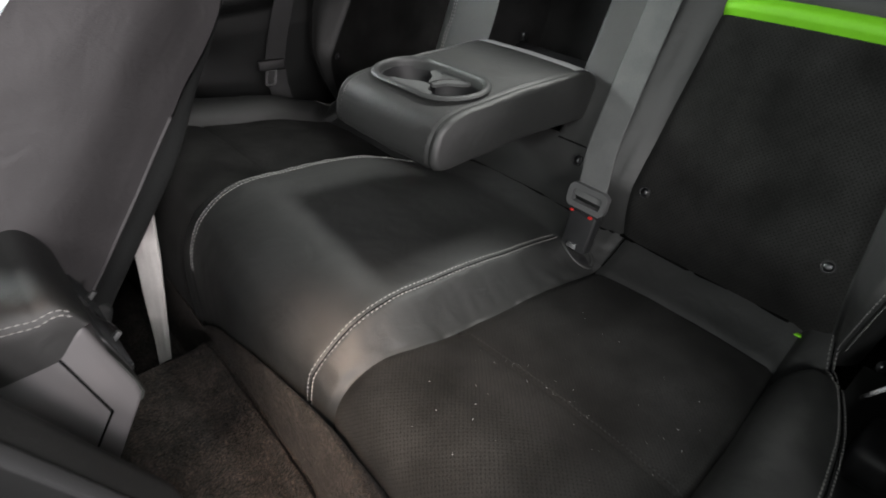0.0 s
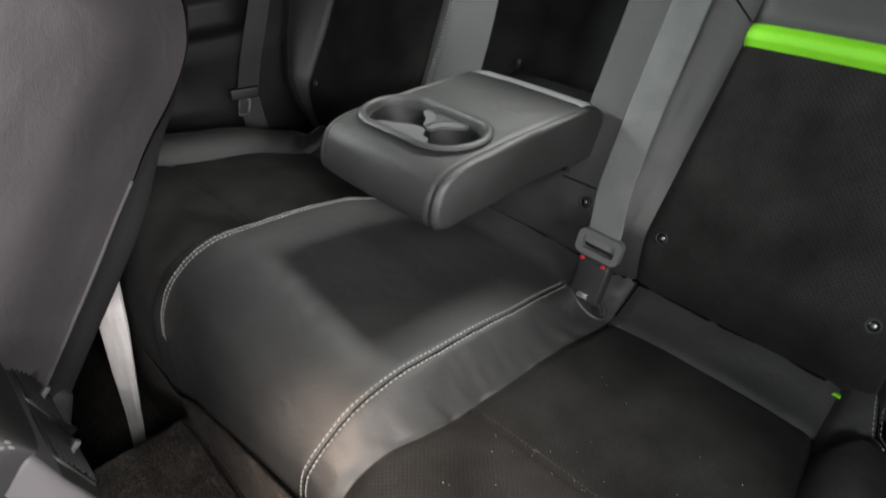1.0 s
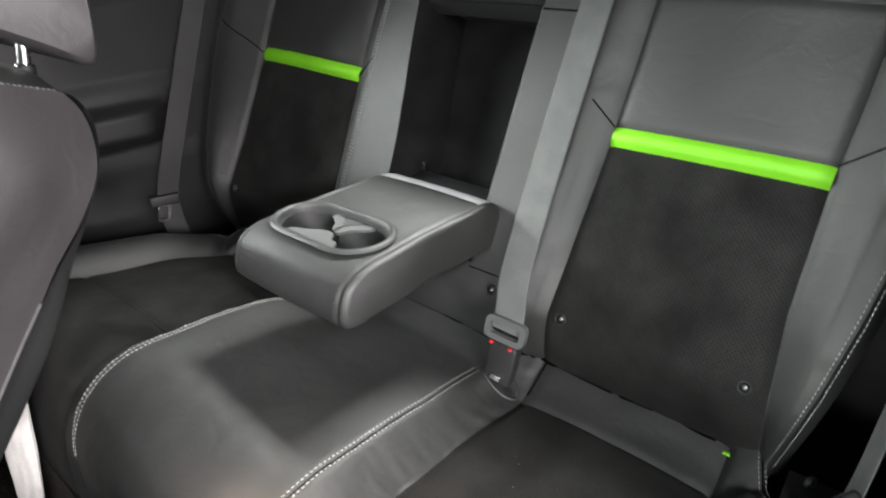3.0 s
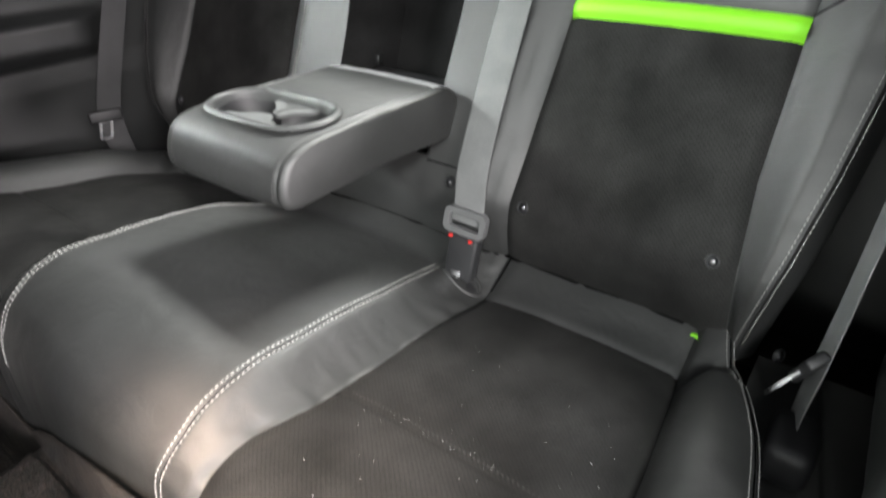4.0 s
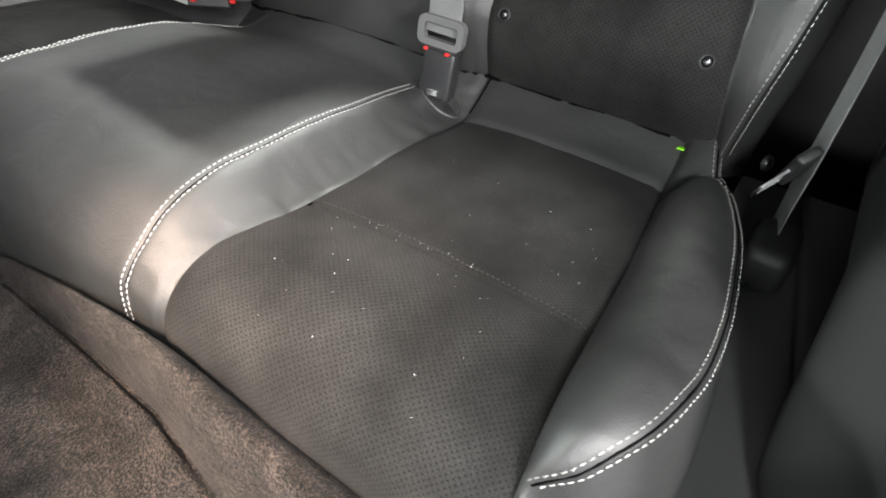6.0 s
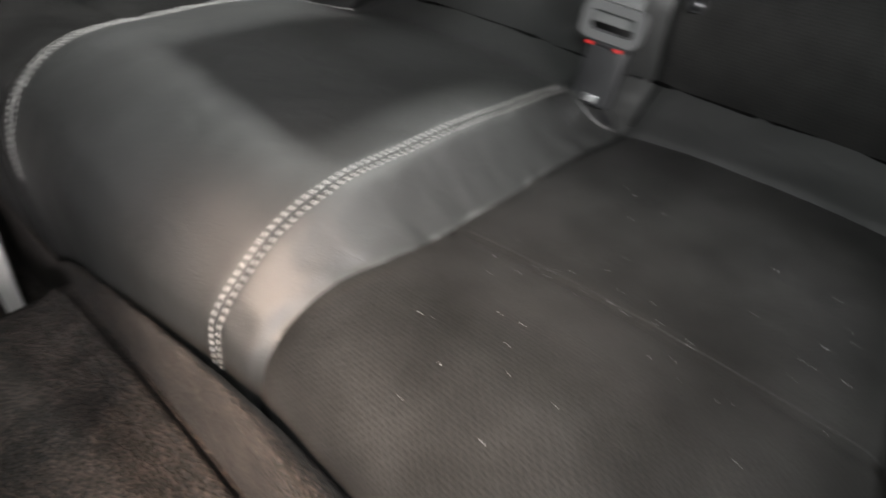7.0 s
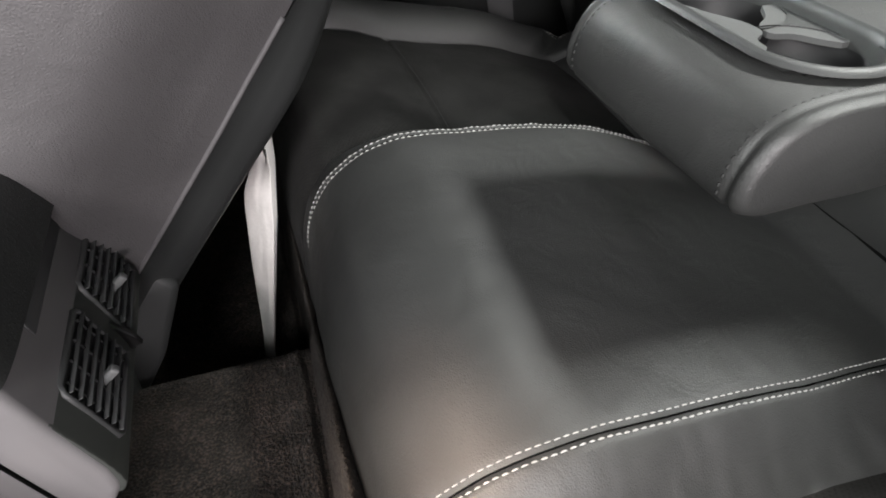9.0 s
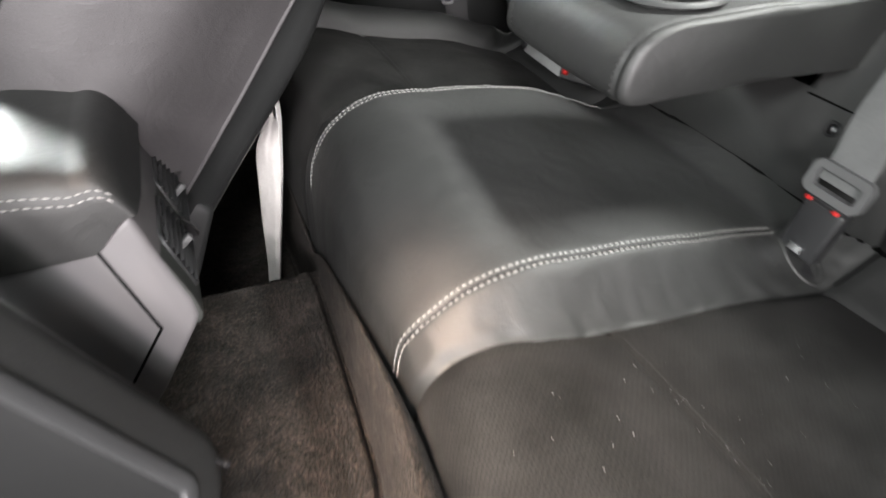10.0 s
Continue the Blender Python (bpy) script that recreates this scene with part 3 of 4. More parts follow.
sheet("recess_panel", lambda s, y: back_place(s, y, DEEP + 0.001), row(0.03, 0.425, 20), row(-0.10, 0.12, 12), CLOTH, rear_back, "flat black cloth panel at the back of the recess")


# seam cords and edges on the backrest
for sign in (-1, 1):
    for a, b in (((0.216, 0.303), (0.252, 0.274)), ((0.520, 0.276), (0.600, 0.325))):
        bead("seam", [backrest(a[1] + (b[1] - a[1]) * q, sign * (a[0] + (b[0] - a[0]) * q)) + OUT * 0.0004 for q in row(0, 1, 12)], 0.0011, SEAM_SHADE_BLACK, rear_back)
bead("seam", [low_centre(0.024, y) + OUT * 0.001 for y in row(-0.165, -0.10, 10)], 0.0012, SEAM_SHADE_BLACK, rear_back)
bead("seam", [back_place(0.420, y, 0.0150) for y in row(-0.165, -0.10, 10)], 0.0012, SEAM_SHADE_BLACK, rear_back)
bead("mouth_bead", [back_place(s, -0.104, 0.003) for s in row(0.03, 0.425, 30)], 0.0115, LEATHER, rear_back)


def screw(at, axis):
    cup = lathe("screw", [(0.0085, -0.002), (0.0085, 0.0012), (0.0072, 0.0024), (0.006, 0.0010)], at, axis, PLASTIC_DARK, None, 20, "small domed steel screw in a black cup")
    under(cup, rear_back)
    dome = [(0.0058 * math.cos(q), 0.001 + 0.0032 * math.sin(q)) for q in row(0, math.pi / 2, 6)]
    head = lathe("screw_head", dome, at, axis, STEEL, None, 16)
    head.parent = cup
    return cup


for s, y in ((0.002, -0.149), (-0.003, -0.262), (0.002, -0.505), (0.002, 0.50), (-0.003, 0.262)):
    p = backrest(s, y)
    if abs(y) < 0.2:
        p = back_place(s, y, 0.016)
    screw(p, OUT)
screw(Vector((0.50, -0.598, 0.395)), Vector((-0.5, -0.85, 0.2)))

# lime tab peeping out of the crease
lime_tab = sheet("lime_tab", lambda u, v: Vector((0.503 + 0.006 * v, -0.495 - 0.030 * u, 0.3756 + 0.001 * v - 0.0012 * u + 0.0012 * math.sin(math.pi * u))), row(0, 1, 8), row(0, 1, 3), GREEN, rear_back, "lime green edge showing in the crease")
lime_tab.modifiers.new("thick", "SOLIDIFY").thickness = 0.0008

# ---- armrest ----
armrest = thing("armrest", (0.40, YC, 0.55), "folded-down black leather centre armrest with two cupholders", "armrest")
AY0, AY1 = -0.128, 0.092
# side outline, clockwise from the lower front corner
ARM = spline([(0.245, 0.550), (0.230, 0.553), (0.224, 0.566), (0.228, 0.588), (0.240, 0.606), (0.262, 0.615), (0.30, 0.618), (0.38, 0.619), (0.46, 0.617), (0.510, 0.615), (0.536, 0.606), (0.548, 0.584), (0.546, 0.552), (0.53, 0.543), (0.45, 0.546), (0.35, 0.549), (0.27, 0.550)], 90)


def arm_place(q, v):
    """Round the side outline (q, 0 to 89) and across (v, 0 to 1), the sides rounded in."""
    i = int(q) % 90
    c = ARM.mean(0)
    p = ARM[i]
    e = min(v, 1 - v) * (AY1 - AY0)
    r = 0.009
    inset = r - math.sqrt(max(r * r - max(r - e, 0) ** 2, 0)) if e < r else 0.0
    d = p - c
    p = p - d / np.linalg.norm(d) * inset
    crown = 0.004 * math.sin(math.pi * v) if p[1] > 0.6 else (0.0 if p[0] > 0.26 else 0.003 * math.sin(math.pi * v))
    seam = groove((v * (AY1 - AY0)) - 0.012, 0.0022, 0.0026) + groove(((1 - v) * (AY1 - AY0)) - 0.012, 0.0022, 0.0026)
    out = d / np.linalg.norm(d)
    p = p + out * (crown + seam)
    return Vector((p[0], AY0 + v * (AY1 - AY0), p[1] + 0.0008 * noise.noise(Vector((p[0] * 30, v * 6, 2)))))


RING_C, RING_HALF, RING_R = Vector((0.316, -0.013, 0.0)), 0.042, 0.054


def pill(r, count=64, half=RING_HALF):
    """A pill outline with its length along y."""
    out = []
    for k in range(count):
        t = 2 * math.pi * k / count
        out.append((RING_C.x + r * math.cos(t), RING_C.y + (half if math.sin(t) > 0 else -half) + r * math.sin(t)))
    return out


def in_pill(x, y, r):
    dy = max(abs(y - RING_C.y) - RING_HALF, 0.0)
    return math.hypot(x - RING_C.x, dy) < r


vs = sorted(set([0, 0.004, 0.01, 0.02, 0.03, 0.04, 0.047, 0.055, 0.062, 0.07] + list(row(0.08, 0.92, 50).round(4)) + [0.93, 0.938, 0.945, 0.953, 0.96, 0.97, 0.98, 0.99, 0.996, 1]))
verts, faces = [], []
for i in range(90):
    for v in vs:
        verts.append(arm_place(i, v))
w = len(vs)
for i in range(90):
    for j in range(w - 1):
        q = (i * w + j, i * w + j + 1, ((i + 1) % 90) * w + j + 1, ((i + 1) % 90) * w + j)
        c = sum((Vector(verts[k]) for k in q), Vector()) / 4
        if c.z > 0.6 and in_pill(c.x, c.y, RING_R - 0.008):
            continue
        faces.append(q)
faces.append(tuple(i * w for i in range(90)))
faces.append(tuple(i * w + w - 1 for i in range(90))[::-1])
arm_cover = sharp(under(mesh_object("cover", verts, faces, LEATHER), armrest), 50)
for v, sgn in ((0.012, 1), (0.208, -1)):
    pts, nor = [], []
    for i in range(3, 62):
        p = arm_place(i, (v + sgn * 0.006) / 0.22)
        d = ARM[i] - ARM.mean(0)
        pts.append(p)
        nor.append((d[0], 0, d[1]) / np.linalg.norm(d))
    stitches("stitching", pts, nor, THREAD_BLACK, armrest, 0.0036, 0.0026, 0.0007)

ZT = 0.6215
lip = [(0.0, 0.0012), (0.002, 0.0035), (0.005, 0.0050), (0.008, 0.0046), (0.0105, 0.0025), (0.0115, -0.002), (0.012, -0.012)]
verts, faces = [], []
for d, h in lip:
    for x, y in pill(RING_R + 0.001 - d):
        verts.append((x, y, ZT + h))
for i in range(len(lip) - 1):
    for k in range(64):
        faces.append((i * 64 + k, i * 64 + (k + 1) % 64, (i + 1) * 64 + (k + 1) % 64, (i + 1) * 64 + k))
cupholder = under(mesh_object("cupholder", verts, faces, CUP_PLASTIC, None, "dark grey plastic double cupholder"), armrest)


def cup_shape(x, y, grow=0.0):
    """Inside either of the two wells."""
    return any(math.hypot(x - RING_C.x - 0.002, y - RING_C.y - k) < 0.0425 + grow for k in (0.041, -0.041))


# plate between rim and wells, with the wells cut out, and the wells themselves
verts, faces, index = [], [], {}
xs, ys = row(RING_C.x - 0.056, RING_C.x + 0.056, 57), row(RING_C.y - 0.098, RING_C.y + 0.098, 99)
for i, x in enumerate(xs):
    for j, y in enumerate(ys):
        index[i, j] = len(verts)
        verts.append((x, y, ZT - 0.006))
for i in range(56):
    for j in range(98):
        cx, cy = (xs[i] + xs[i + 1]) / 2, (ys[j] + ys[j + 1]) / 2
        if in_pill(cx, cy, RING_R - 0.007) and not cup_shape(cx, cy):
            faces.append((index[i, j], index[i + 1, j], index[i + 1, j + 1], index[i, j + 1]))
plate = mesh_object("plate", verts, faces, CUP_PLASTIC)
plate.parent = cupholder
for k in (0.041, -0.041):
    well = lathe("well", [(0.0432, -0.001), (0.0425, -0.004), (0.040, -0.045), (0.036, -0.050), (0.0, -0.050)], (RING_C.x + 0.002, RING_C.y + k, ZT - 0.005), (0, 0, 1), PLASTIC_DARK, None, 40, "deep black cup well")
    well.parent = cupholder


def flat_piece(name, outline, z, thick, mat, parent):
    bm = bmesh.new()
    vs_ = [bm.verts.new((x, y, z)) for x, y in outline]
    f = bm.faces.new(vs_)
    r = bmesh.ops.extrude_face_region(bm, geom=[f])
    for v in r["geom"]:
        if isinstance(v, bmesh.types.BMVert):
            v.co.z -= thick
    ob = part(name, bm, mat, None, "pale grey rubber gripper", smooth=False)
    ob.parent = parent
    return ob


GRIP_FRONT = spline([(0.266, 0.045), (0.288, 0.038), (0.296, 0.020), (0.309, -0.004), (0.309, -0.022), (0.296, -0.032), (0.292, -0.046), (0.272, -0.052), (0.262, -0.020), (0.262, 0.02), (0.266, 0.045)], 48)[:-1]
GRIP_REAR = spline([(0.349, 0.024), (0.362, 0.022), (0.353, 0.004), (0.352, -0.012), (0.366, -0.042), (0.354, -0.050), (0.342, -0.040), (0.332, -0.028), (0.317, -0.022), (0.319, -0.008), (0.336, 0.005), (0.349, 0.024)], 48)[:-1]
flat_piece("gripper", [tuple(q) for q in GRIP_FRONT], ZT - 0.005, 0.004, GRIPPER, cupholder)
flat_piece("gripper", [tuple(q) for q in GRIP_REAR], ZT - 0.007, 0.004, GRIPPER, cupholder)
# paler satin strip laid across the rear edge of the cover
strip_at = [i for i in range(90) if 0.496 < ARM[i][0] and ARM[i][1] > 0.592]
sheet("pale_edge_strip", lambda i, v: arm_place(i, v) + Vector((0.0008, 0, 0.0014)), strip_at, row(0.05, 0.95, 24), STRIP, armrest, "pale satin strip along the rear edge")
# hinge cover and bright hinge pin at the mouth of the recess
prism("hinge_cover", [(0.552, 0.545), (0.556, 0.572), (0.575, 0.588), (0.612, 0.594), (0.612, 0.550)], -0.098, 0.088, "y", PLASTIC_DARK, armrest, 0.004, 2, "black plastic hinge cover")
box("hinge_pin", (0.600, 0.070, 0.597), (0.612, 0.081, 0.614), CHROME, armrest, 0.002, 2, "small bright hinge pin")


# ---- belts ----
def ribbon(name, centre, across, width, mat, parent, label="", thick=0.0014):
    """A strap along a list of places, with its across direction at each, rounded at the edges."""
    verts, faces, uvs, d = [], [], [], 0.0
    ring = [(-0.5, 0.2), (-0.46, 0.5), (0.46, 0.5), (0.5, 0.2), (0.5, -0.2), (0.46, -0.5), (-0.46, -0.5), (-0.5, -0.2)]
    n = len(centre)
    for i, (c, a) in enumerate(zip(centre, across)):
        c, a = Vector(c), Vector(a).normalized()
        if i:
            d += (c - Vector(centre[i - 1])).length
        t = (Vector(centre[min(i + 1, n - 1)]) - Vector(centre[max(i - 1, 0)])).normalized()
        up = a.cross(t)
        for p, q in ring:
            verts.append(c + a * width * p + up * thick * q)
            uvs.append((p * width, d))
    k = len(ring)
    for i in range(n - 1):
        for j in range(k):
            faces.append((i * k + j, i * k + (j + 1) % k, (i + 1) * k + (j + 1) % k, (i + 1) * k + j))
    ob = mesh_object(name, verts, faces, mat, None, label, uvs)
    return under(ob, parent)


def frame_loop(name, centre, ax, up, w, h, bar, thick, mat, parent, label=""):
    """A flat rounded rectangular loop in the plane of ax and up."""
    c, ax, up = Vector(centre), Vector(ax).normalized(), Vector(up).normalized()
    nrm = ax.cross(up)
    def rect(w_, h_, r, n=6):
        out = []
        for cx, cy, a0 in ((1, 1, 0), (-1, 1, 90), (-1, -1, 180), (1, -1, 270)):
            for k in range(n):
                a = radians(a0 + 90 * k / (n - 1))
                out.append((cx * (w_ / 2 - r) + r * math.cos(a), cy * (h_ / 2 - r) + r * math.sin(a)))
        return out
    o, i = rect(w, h, min(w, h) * 0.28), rect(w - 2 * bar, h - 2 * bar, max((min(w, h) - 2 * bar) * 0.2, 0.001))
    verts, faces, n = [], [], len(o)
    for ring, z in ((i, 0.35), (i, 0.5), (o, 0.5), (o, 0.35), (o, -0.35), (o, -0.5), (i, -0.5), (i, -0.35)):
        shrink = 1.0
        for x, y in ring:
            verts.append(c + ax * x * shrink + up * y * shrink + nrm * z * thick)
    for a in range(8):
        b = (a + 1) % 8
        for k in range(n):
            faces.append((a * n + k, a * n + (k + 1) % n, b * n + (k + 1) % n, b * n + k))
    ob = sharp(mesh_object(name, verts, faces, mat, None, label), 50)
    return under(ob, parent) if parent else ob


def oriented_block(name, centre, ax, up, size, mat, parent, bevel, taper=1.0, label="", segments=3):
    """A rounded block in the frame of ax and up; taper widens or narrows its top."""
    ax, up = Vector(ax).normalized(), Vector(up).normalized()
    up = (up - ax * up.dot(ax)).normalized()
    nrm = ax.cross(up)
    bm = bmesh.new()
    bmesh.ops.create_cube(bm, size=1)
    for v in bm.verts:
        k = taper if v.co.y > 0 else 1.0
        v.co = Vector((v.co.x * size[0] * k, v.co.y * size[1], v.co.z * size[2]))
    bmesh.ops.bevel(bm, geom=bm.edges[:], offset=bevel, segments=segments, profile=0.5, affect="EDGES")
    m = Matrix.Identity(4)
    for k in range(3):
        m[k][0], m[k][1], m[k][2], m[k][3] = ax[k], up[k], nrm[k], Vector(centre)[k]
    bmesh.ops.transform(bm, matrix=m, verts=bm.verts[:])
    ob = sharp(part(name, bm, mat, None, label), 45)
    return under(ob, parent) if parent else ob


# middle belt, buckled beside the armrest
belt = thing("middle_seat_belt", (0.44, -0.19, 0.37), "grey middle seat belt buckled into a black buckle", "seat belt")
BX = Vector((0.06, -1.0, -0.06)).normalized()
BUP = Vector((0.22, -0.05, 0.97)).normalized()
top_s = [(0.62, -0.188), (0.485, -0.189), (0.30, -0.187), (0.124, -0.186), (0.03, -0.192)]
centre = [back_place(s, y, 0.030 if s > 0.05 else 0.036) for s, y in top_s] + [Vector((0.464, -0.202, 0.482)), Vector((0.456, -0.203, 0.466)), Vector((0.4545, -0.203, 0.4585))]
pts = spline([tuple(c) for c in centre], 40)
ribbon("webbing", pts, [(0.02, -1, -0.02)] * 34 + [BX] * 6, 0.047, BELT, belt, "grey ribbed webbing")
frame_loop("tongue_loop", (0.454, -0.203, 0.461), BX, BUP, 0.064, 0.036, 0.0085, 0.011, TONGUE_GREY, belt, "grey plastic tongue loop")
oriented_block("tongue_neck", (0.453, -0.203, 0.444), BX, BUP, (0.044, 0.010, 0.008), TONGUE_GREY, belt, 0.002)
buckle = oriented_block("buckle", (0.448, -0.203, 0.409), BX, BUP, (0.043, 0.062, 0.022), BUCKLE, belt, 0.004, 1.04, "black plastic buckle body")
oriented_block("buckle_mouth", (0.452, -0.203, 0.4405), BX, BUP, (0.042, 0.004, 0.019), PLASTIC_DARK, buckle, 0.0012)
for k in (-0.0155, 0.0155):
    oriented_block("release_mark", Vector((0.4490, -0.203, 0.4405)) + BX * k + Vector((-0.006, 0, 0.001)), BX, BUP, (0.0055, 0.0035, 0.010), RED, buckle, 0.0012, 1, "red release button edge")
oriented_block("anchor_tab", Vector((0.4315, -0.202, 0.3905)), BX, BUP, (0.018, 0.009, 0.005), CHROME, buckle, 0.0012, 0.85, "bright steel anchor tab")
# leather socket round the buckle
ring = []
for k in range(28):
    a = 2 * math.pi * k / 28
    x, y = 0.446 + 0.019 * math.cos(a), -0.203 + 0.0275 * math.sin(a)
    z = cushion_place(u_at(x), y).z
    ring.append((x, y, z + 0.002))
tube("buckle_socket", ring, 0.0032, LEATHER, rear_cushion, 8, "raised leather rim round the buckle", closed=True)
# no real hole: a flat dark face carries the shade inside the rim
hole = [(x, y, z - 0.0005) for x, y, z in ring]
under(mesh_object("socket_shade", hole, [tuple(range(28))], PLASTIC_DARK, None, "flat dark disc drawn as the shaded socket mouth", smooth=False), rear_cushion)
bead("seam", [cushion_place(u_at(x), -0.236) + Vector((0, 0, 0.0006)) for x in row(0.462, 0.53, 12)], 0.0013, SEAM_SHADE_BLACK, rear_cushion)

# far middle buckle, lying on the cushion
loose = thing("loose_buckle", (0.36, 0.17, 0.41), "buckle with red buttons lying on the cushion", "seat belt")
LAX, LUP = Vector((0.06, 0.995, -0.02)).normalized(), Vector((0.42, 0.0, 0.9))
END = Vector((0.63, -0.77, -0.09)).normalized()
red_at = Vector((0.380, 0.190, 0.441))
# the light falling on this flank is put into its pale colour
oriented_block("flank", red_at + LAX * 0.064 + LUP * 0.006 + Vector((0.003, 0, -0.001)), LAX, LUP, (0.118, 0.030, 0.006), LIT_FLANK, loose, 0.002, 1, "buckle flank coloured pale grey as if lit")
oriented_block("head", red_at + END * 0.028 + Vector((0.008, 0.012, -0.001)), END, LUP, (0.062, 0.026, 0.020), PLASTIC_DARK, loose, 0.004, 0.95, "black buckle mouth")
for k in (0.0, 0.056):
    oriented_block("button", red_at + END * k + Vector((0.006, 0.0, 0.004)), LAX, LUP, (0.008, 0.016, 0.010), RED, loose, 0.003, 1, "red release button")
tube("stalk", spline([red_at + LAX * 0.12, red_at + Vector((0.02, 0.14, 0.0)), red_at + Vector((0.07, 0.13, -0.02)), red_at + Vector((0.12, 0.10, -0.03))], 20), 0.007, PLASTIC_DARK, loose, 10)


def hanging_belt(name, path, across, tongue_at, tongue_ax, tongue_up, strap_mat, label):
    th = thing(name, path[-1], label, "seat belt")
    p = spline(path, 36)
    ribbon("webbing", p, [across] * 36, 0.047, strap_mat, th)
    ax, up = Vector(tongue_ax).normalized(), Vector(tongue_up).normalized()
    at = Vector(tongue_at)
    body = oriented_block("tongue_grip", at + up * 0.028, ax, up, (0.062, 0.024, 0.012), PLASTIC_DARK, th, 0.004, 1.0, "black plastic tongue grip")
    frame_loop("tongue_plate", at, ax, up, 0.026, 0.040, 0.0055, 0.0032, CHROME, body, "bright chrome tongue plate")
    return th


hanging_belt("far_seat_belt", [(0.66, 0.70, 1.02), (0.598, 0.685, 0.885), (0.50, 0.672, 0.66), (0.43, 0.665, 0.49), (0.42, 0.665, 0.42), (0.43, 0.67, 0.36)], (1, -0.25, 0), (0.400, 0.655, 0.428), (1, -0.3, 0.0), (0.25, 0.0, 1), BELT_DARK, "dark seat belt with a bright tongue hanging by the far trim")
near_belt = hanging_belt("near_seat_belt", [(0.62, -0.645, 0.86), (0.55, -0.643, 0.70), (0.49, -0.638, 0.54), (0.455, -0.634, 0.452), (0.46, -0.632, 0.39), (0.47, -0.632, 0.33)], (1.0, 0.22, 0), (0.436, -0.609, 0.413), (0.55, 0.15, -0.8), (0.35, -0.55, 0.72), BELT, "grey seat belt with a bright tongue hanging by the near trim")

box("anchor_cover", (0.405, -0.662, 0.296), (0.480, -0.612, 0.352), PLASTIC_DARK, near_belt, 0.014, 3, "black anchor cover at the foot of the belt")

# ---- floor ----
def ground(x, y):
    """Carpet: a tunnel in the middle and a footwell each side."""
    z = 0.10 + 0.182 * (1 - smoothstep(0.082, 0.150, y)) * (1 - smoothstep(-0.26, -0.44, y))
    z += 0.006 * noise.noise(Vector((x * 6, y * 6, 0.4))) + 0.0015 * noise.noise(Vector((x * 40, y * 40, 1.4)))
    return z


floor = sheet("floor", lambda x, y: Vector((x, y, ground(x, y))), row(-1.6, 1.05, 200), row(-0.85, 0.90, 150), CARPET, None)
tagged(floor, "brown-black brushed carpet over the centre tunnel", "carpet", "", "structure")


def rail_top(y):
    return float(np.interp(y, [-0.64, -0.43, -0.25, -0.19, -0.10, 0.0, 0.05, 0.10, 0.16, 0.30, 0.64], [0.345, 0.380, 0.397, 0.388, 0.368, 0.338, 0.322, 0.298, 0.255, 0.275, 0.26]))


def riser(q, y):
    """The carpet turned up against the seat: a rolled ridge, a steep face, a crease, then the sweep down to the tunnel."""
    top, g = rail_top(y), ground(-0.05, y)
    crease = float(np.interp(y, [-0.64, -0.32, -0.22, -0.10, 0.04, 0.12], [0.10, 0.052, 0.032, 0.026, 0.022, 0.022]))
    low = g + (0.016 if y > -0.24 else 0.016 + 0.5 * (top - g) * smoothstep(-0.24, -0.40, y))
    low = min(low, top - 0.02)
    reach = crease + 0.060 + 0.07 * smoothstep(-0.20, -0.40, y)
    d = reach * q
    wob = 0.0016 * noise.noise(Vector((y * 14, q * 3, 2.0))) + 0.0009 * noise.noise(Vector((y * 60, q * 30, 0)))
    if d < crease:
        k = d / crease
        z = top - 0.006 - 0.034 * (1 - k / 0.45) ** 2 if k < 0.45 else low + (top - 0.006 - low) * (1 - ((k - 0.45) / 0.55) ** 1.5)
    else:
        z = g - 0.004 + (low - g + 0.004) * (1 - (d - crease) / (reach - crease)) ** 2.0
    z -= 0.020 * math.exp(-(((d - crease) / 0.0055) ** 2)) * smoothstep(-0.40, -0.26, y)
    return Vector((-0.010 - d, y, z + wob))


carpet_riser = sheet("carpet_riser", riser, row(0, 1, 90), row(-0.64, 0.64, 220), CARPET, None, "", None, flip=True)
tagged(carpet_riser, "rolled carpet edge turned up against the rear seat", "carpet", "", "structure")

# ---- console ----
CY0, CY1 = -0.106, 0.098
console = thing("centre_console", (-0.5, -0.035, 0.28), "black centre console with a leather lid and rear air vents", "console")


def face_x(z):
    return float(np.interp(z, [0.25, 0.36, 0.405, 0.420, 0.440, 0.465, 0.498, 0.526, 0.56], [-0.26, -0.192, -0.160, -0.152, -0.1545, -0.161, -0.171, -0.180, -0.188]))


side = [(-1.05, 0.26), (-0.26, 0.265), (-0.199, 0.348), (-0.160, 0.410), (-0.154, 0.422), (-0.155, 0.440), (-0.170, 0.500), (-0.177, 0.533), (-0.190, 0.524), (-0.206, 0.510), (-0.30, 0.504), (-0.6, 0.502), (-1.05, 0.50)]
prism("body", side, CY0, CY1, "y", GREY_PLASTIC, console, 0.006, 3, "satin charcoal console body")
# rear bezel that carries the vents
bez = [(face_x(z) + 0.001, z) for z in row(0.412, 0.526, 14)] + [(-0.196, 0.527), (-0.20, 0.45), (-0.175, 0.412)]
prism("rear_bezel", bez, CY0 + 0.003, CY1 - 0.002, "y", BEZEL, console, 0.0025, 2, "matt charcoal rear bezel")
# side seam of the console body
for a, b in (((-0.206, 0.510), (-0.1855, 0.420)), ((-0.1855, 0.420), (-0.222, 0.368))):
    bead("body_seam", [(a[0] + (b[0] - a[0]) * q, CY0 - 0.0004, a[1] + (b[1] - a[1]) * q) for q in row(0, 1, 6)], 0.0013, SEAM_SHADE_BLACK, console)


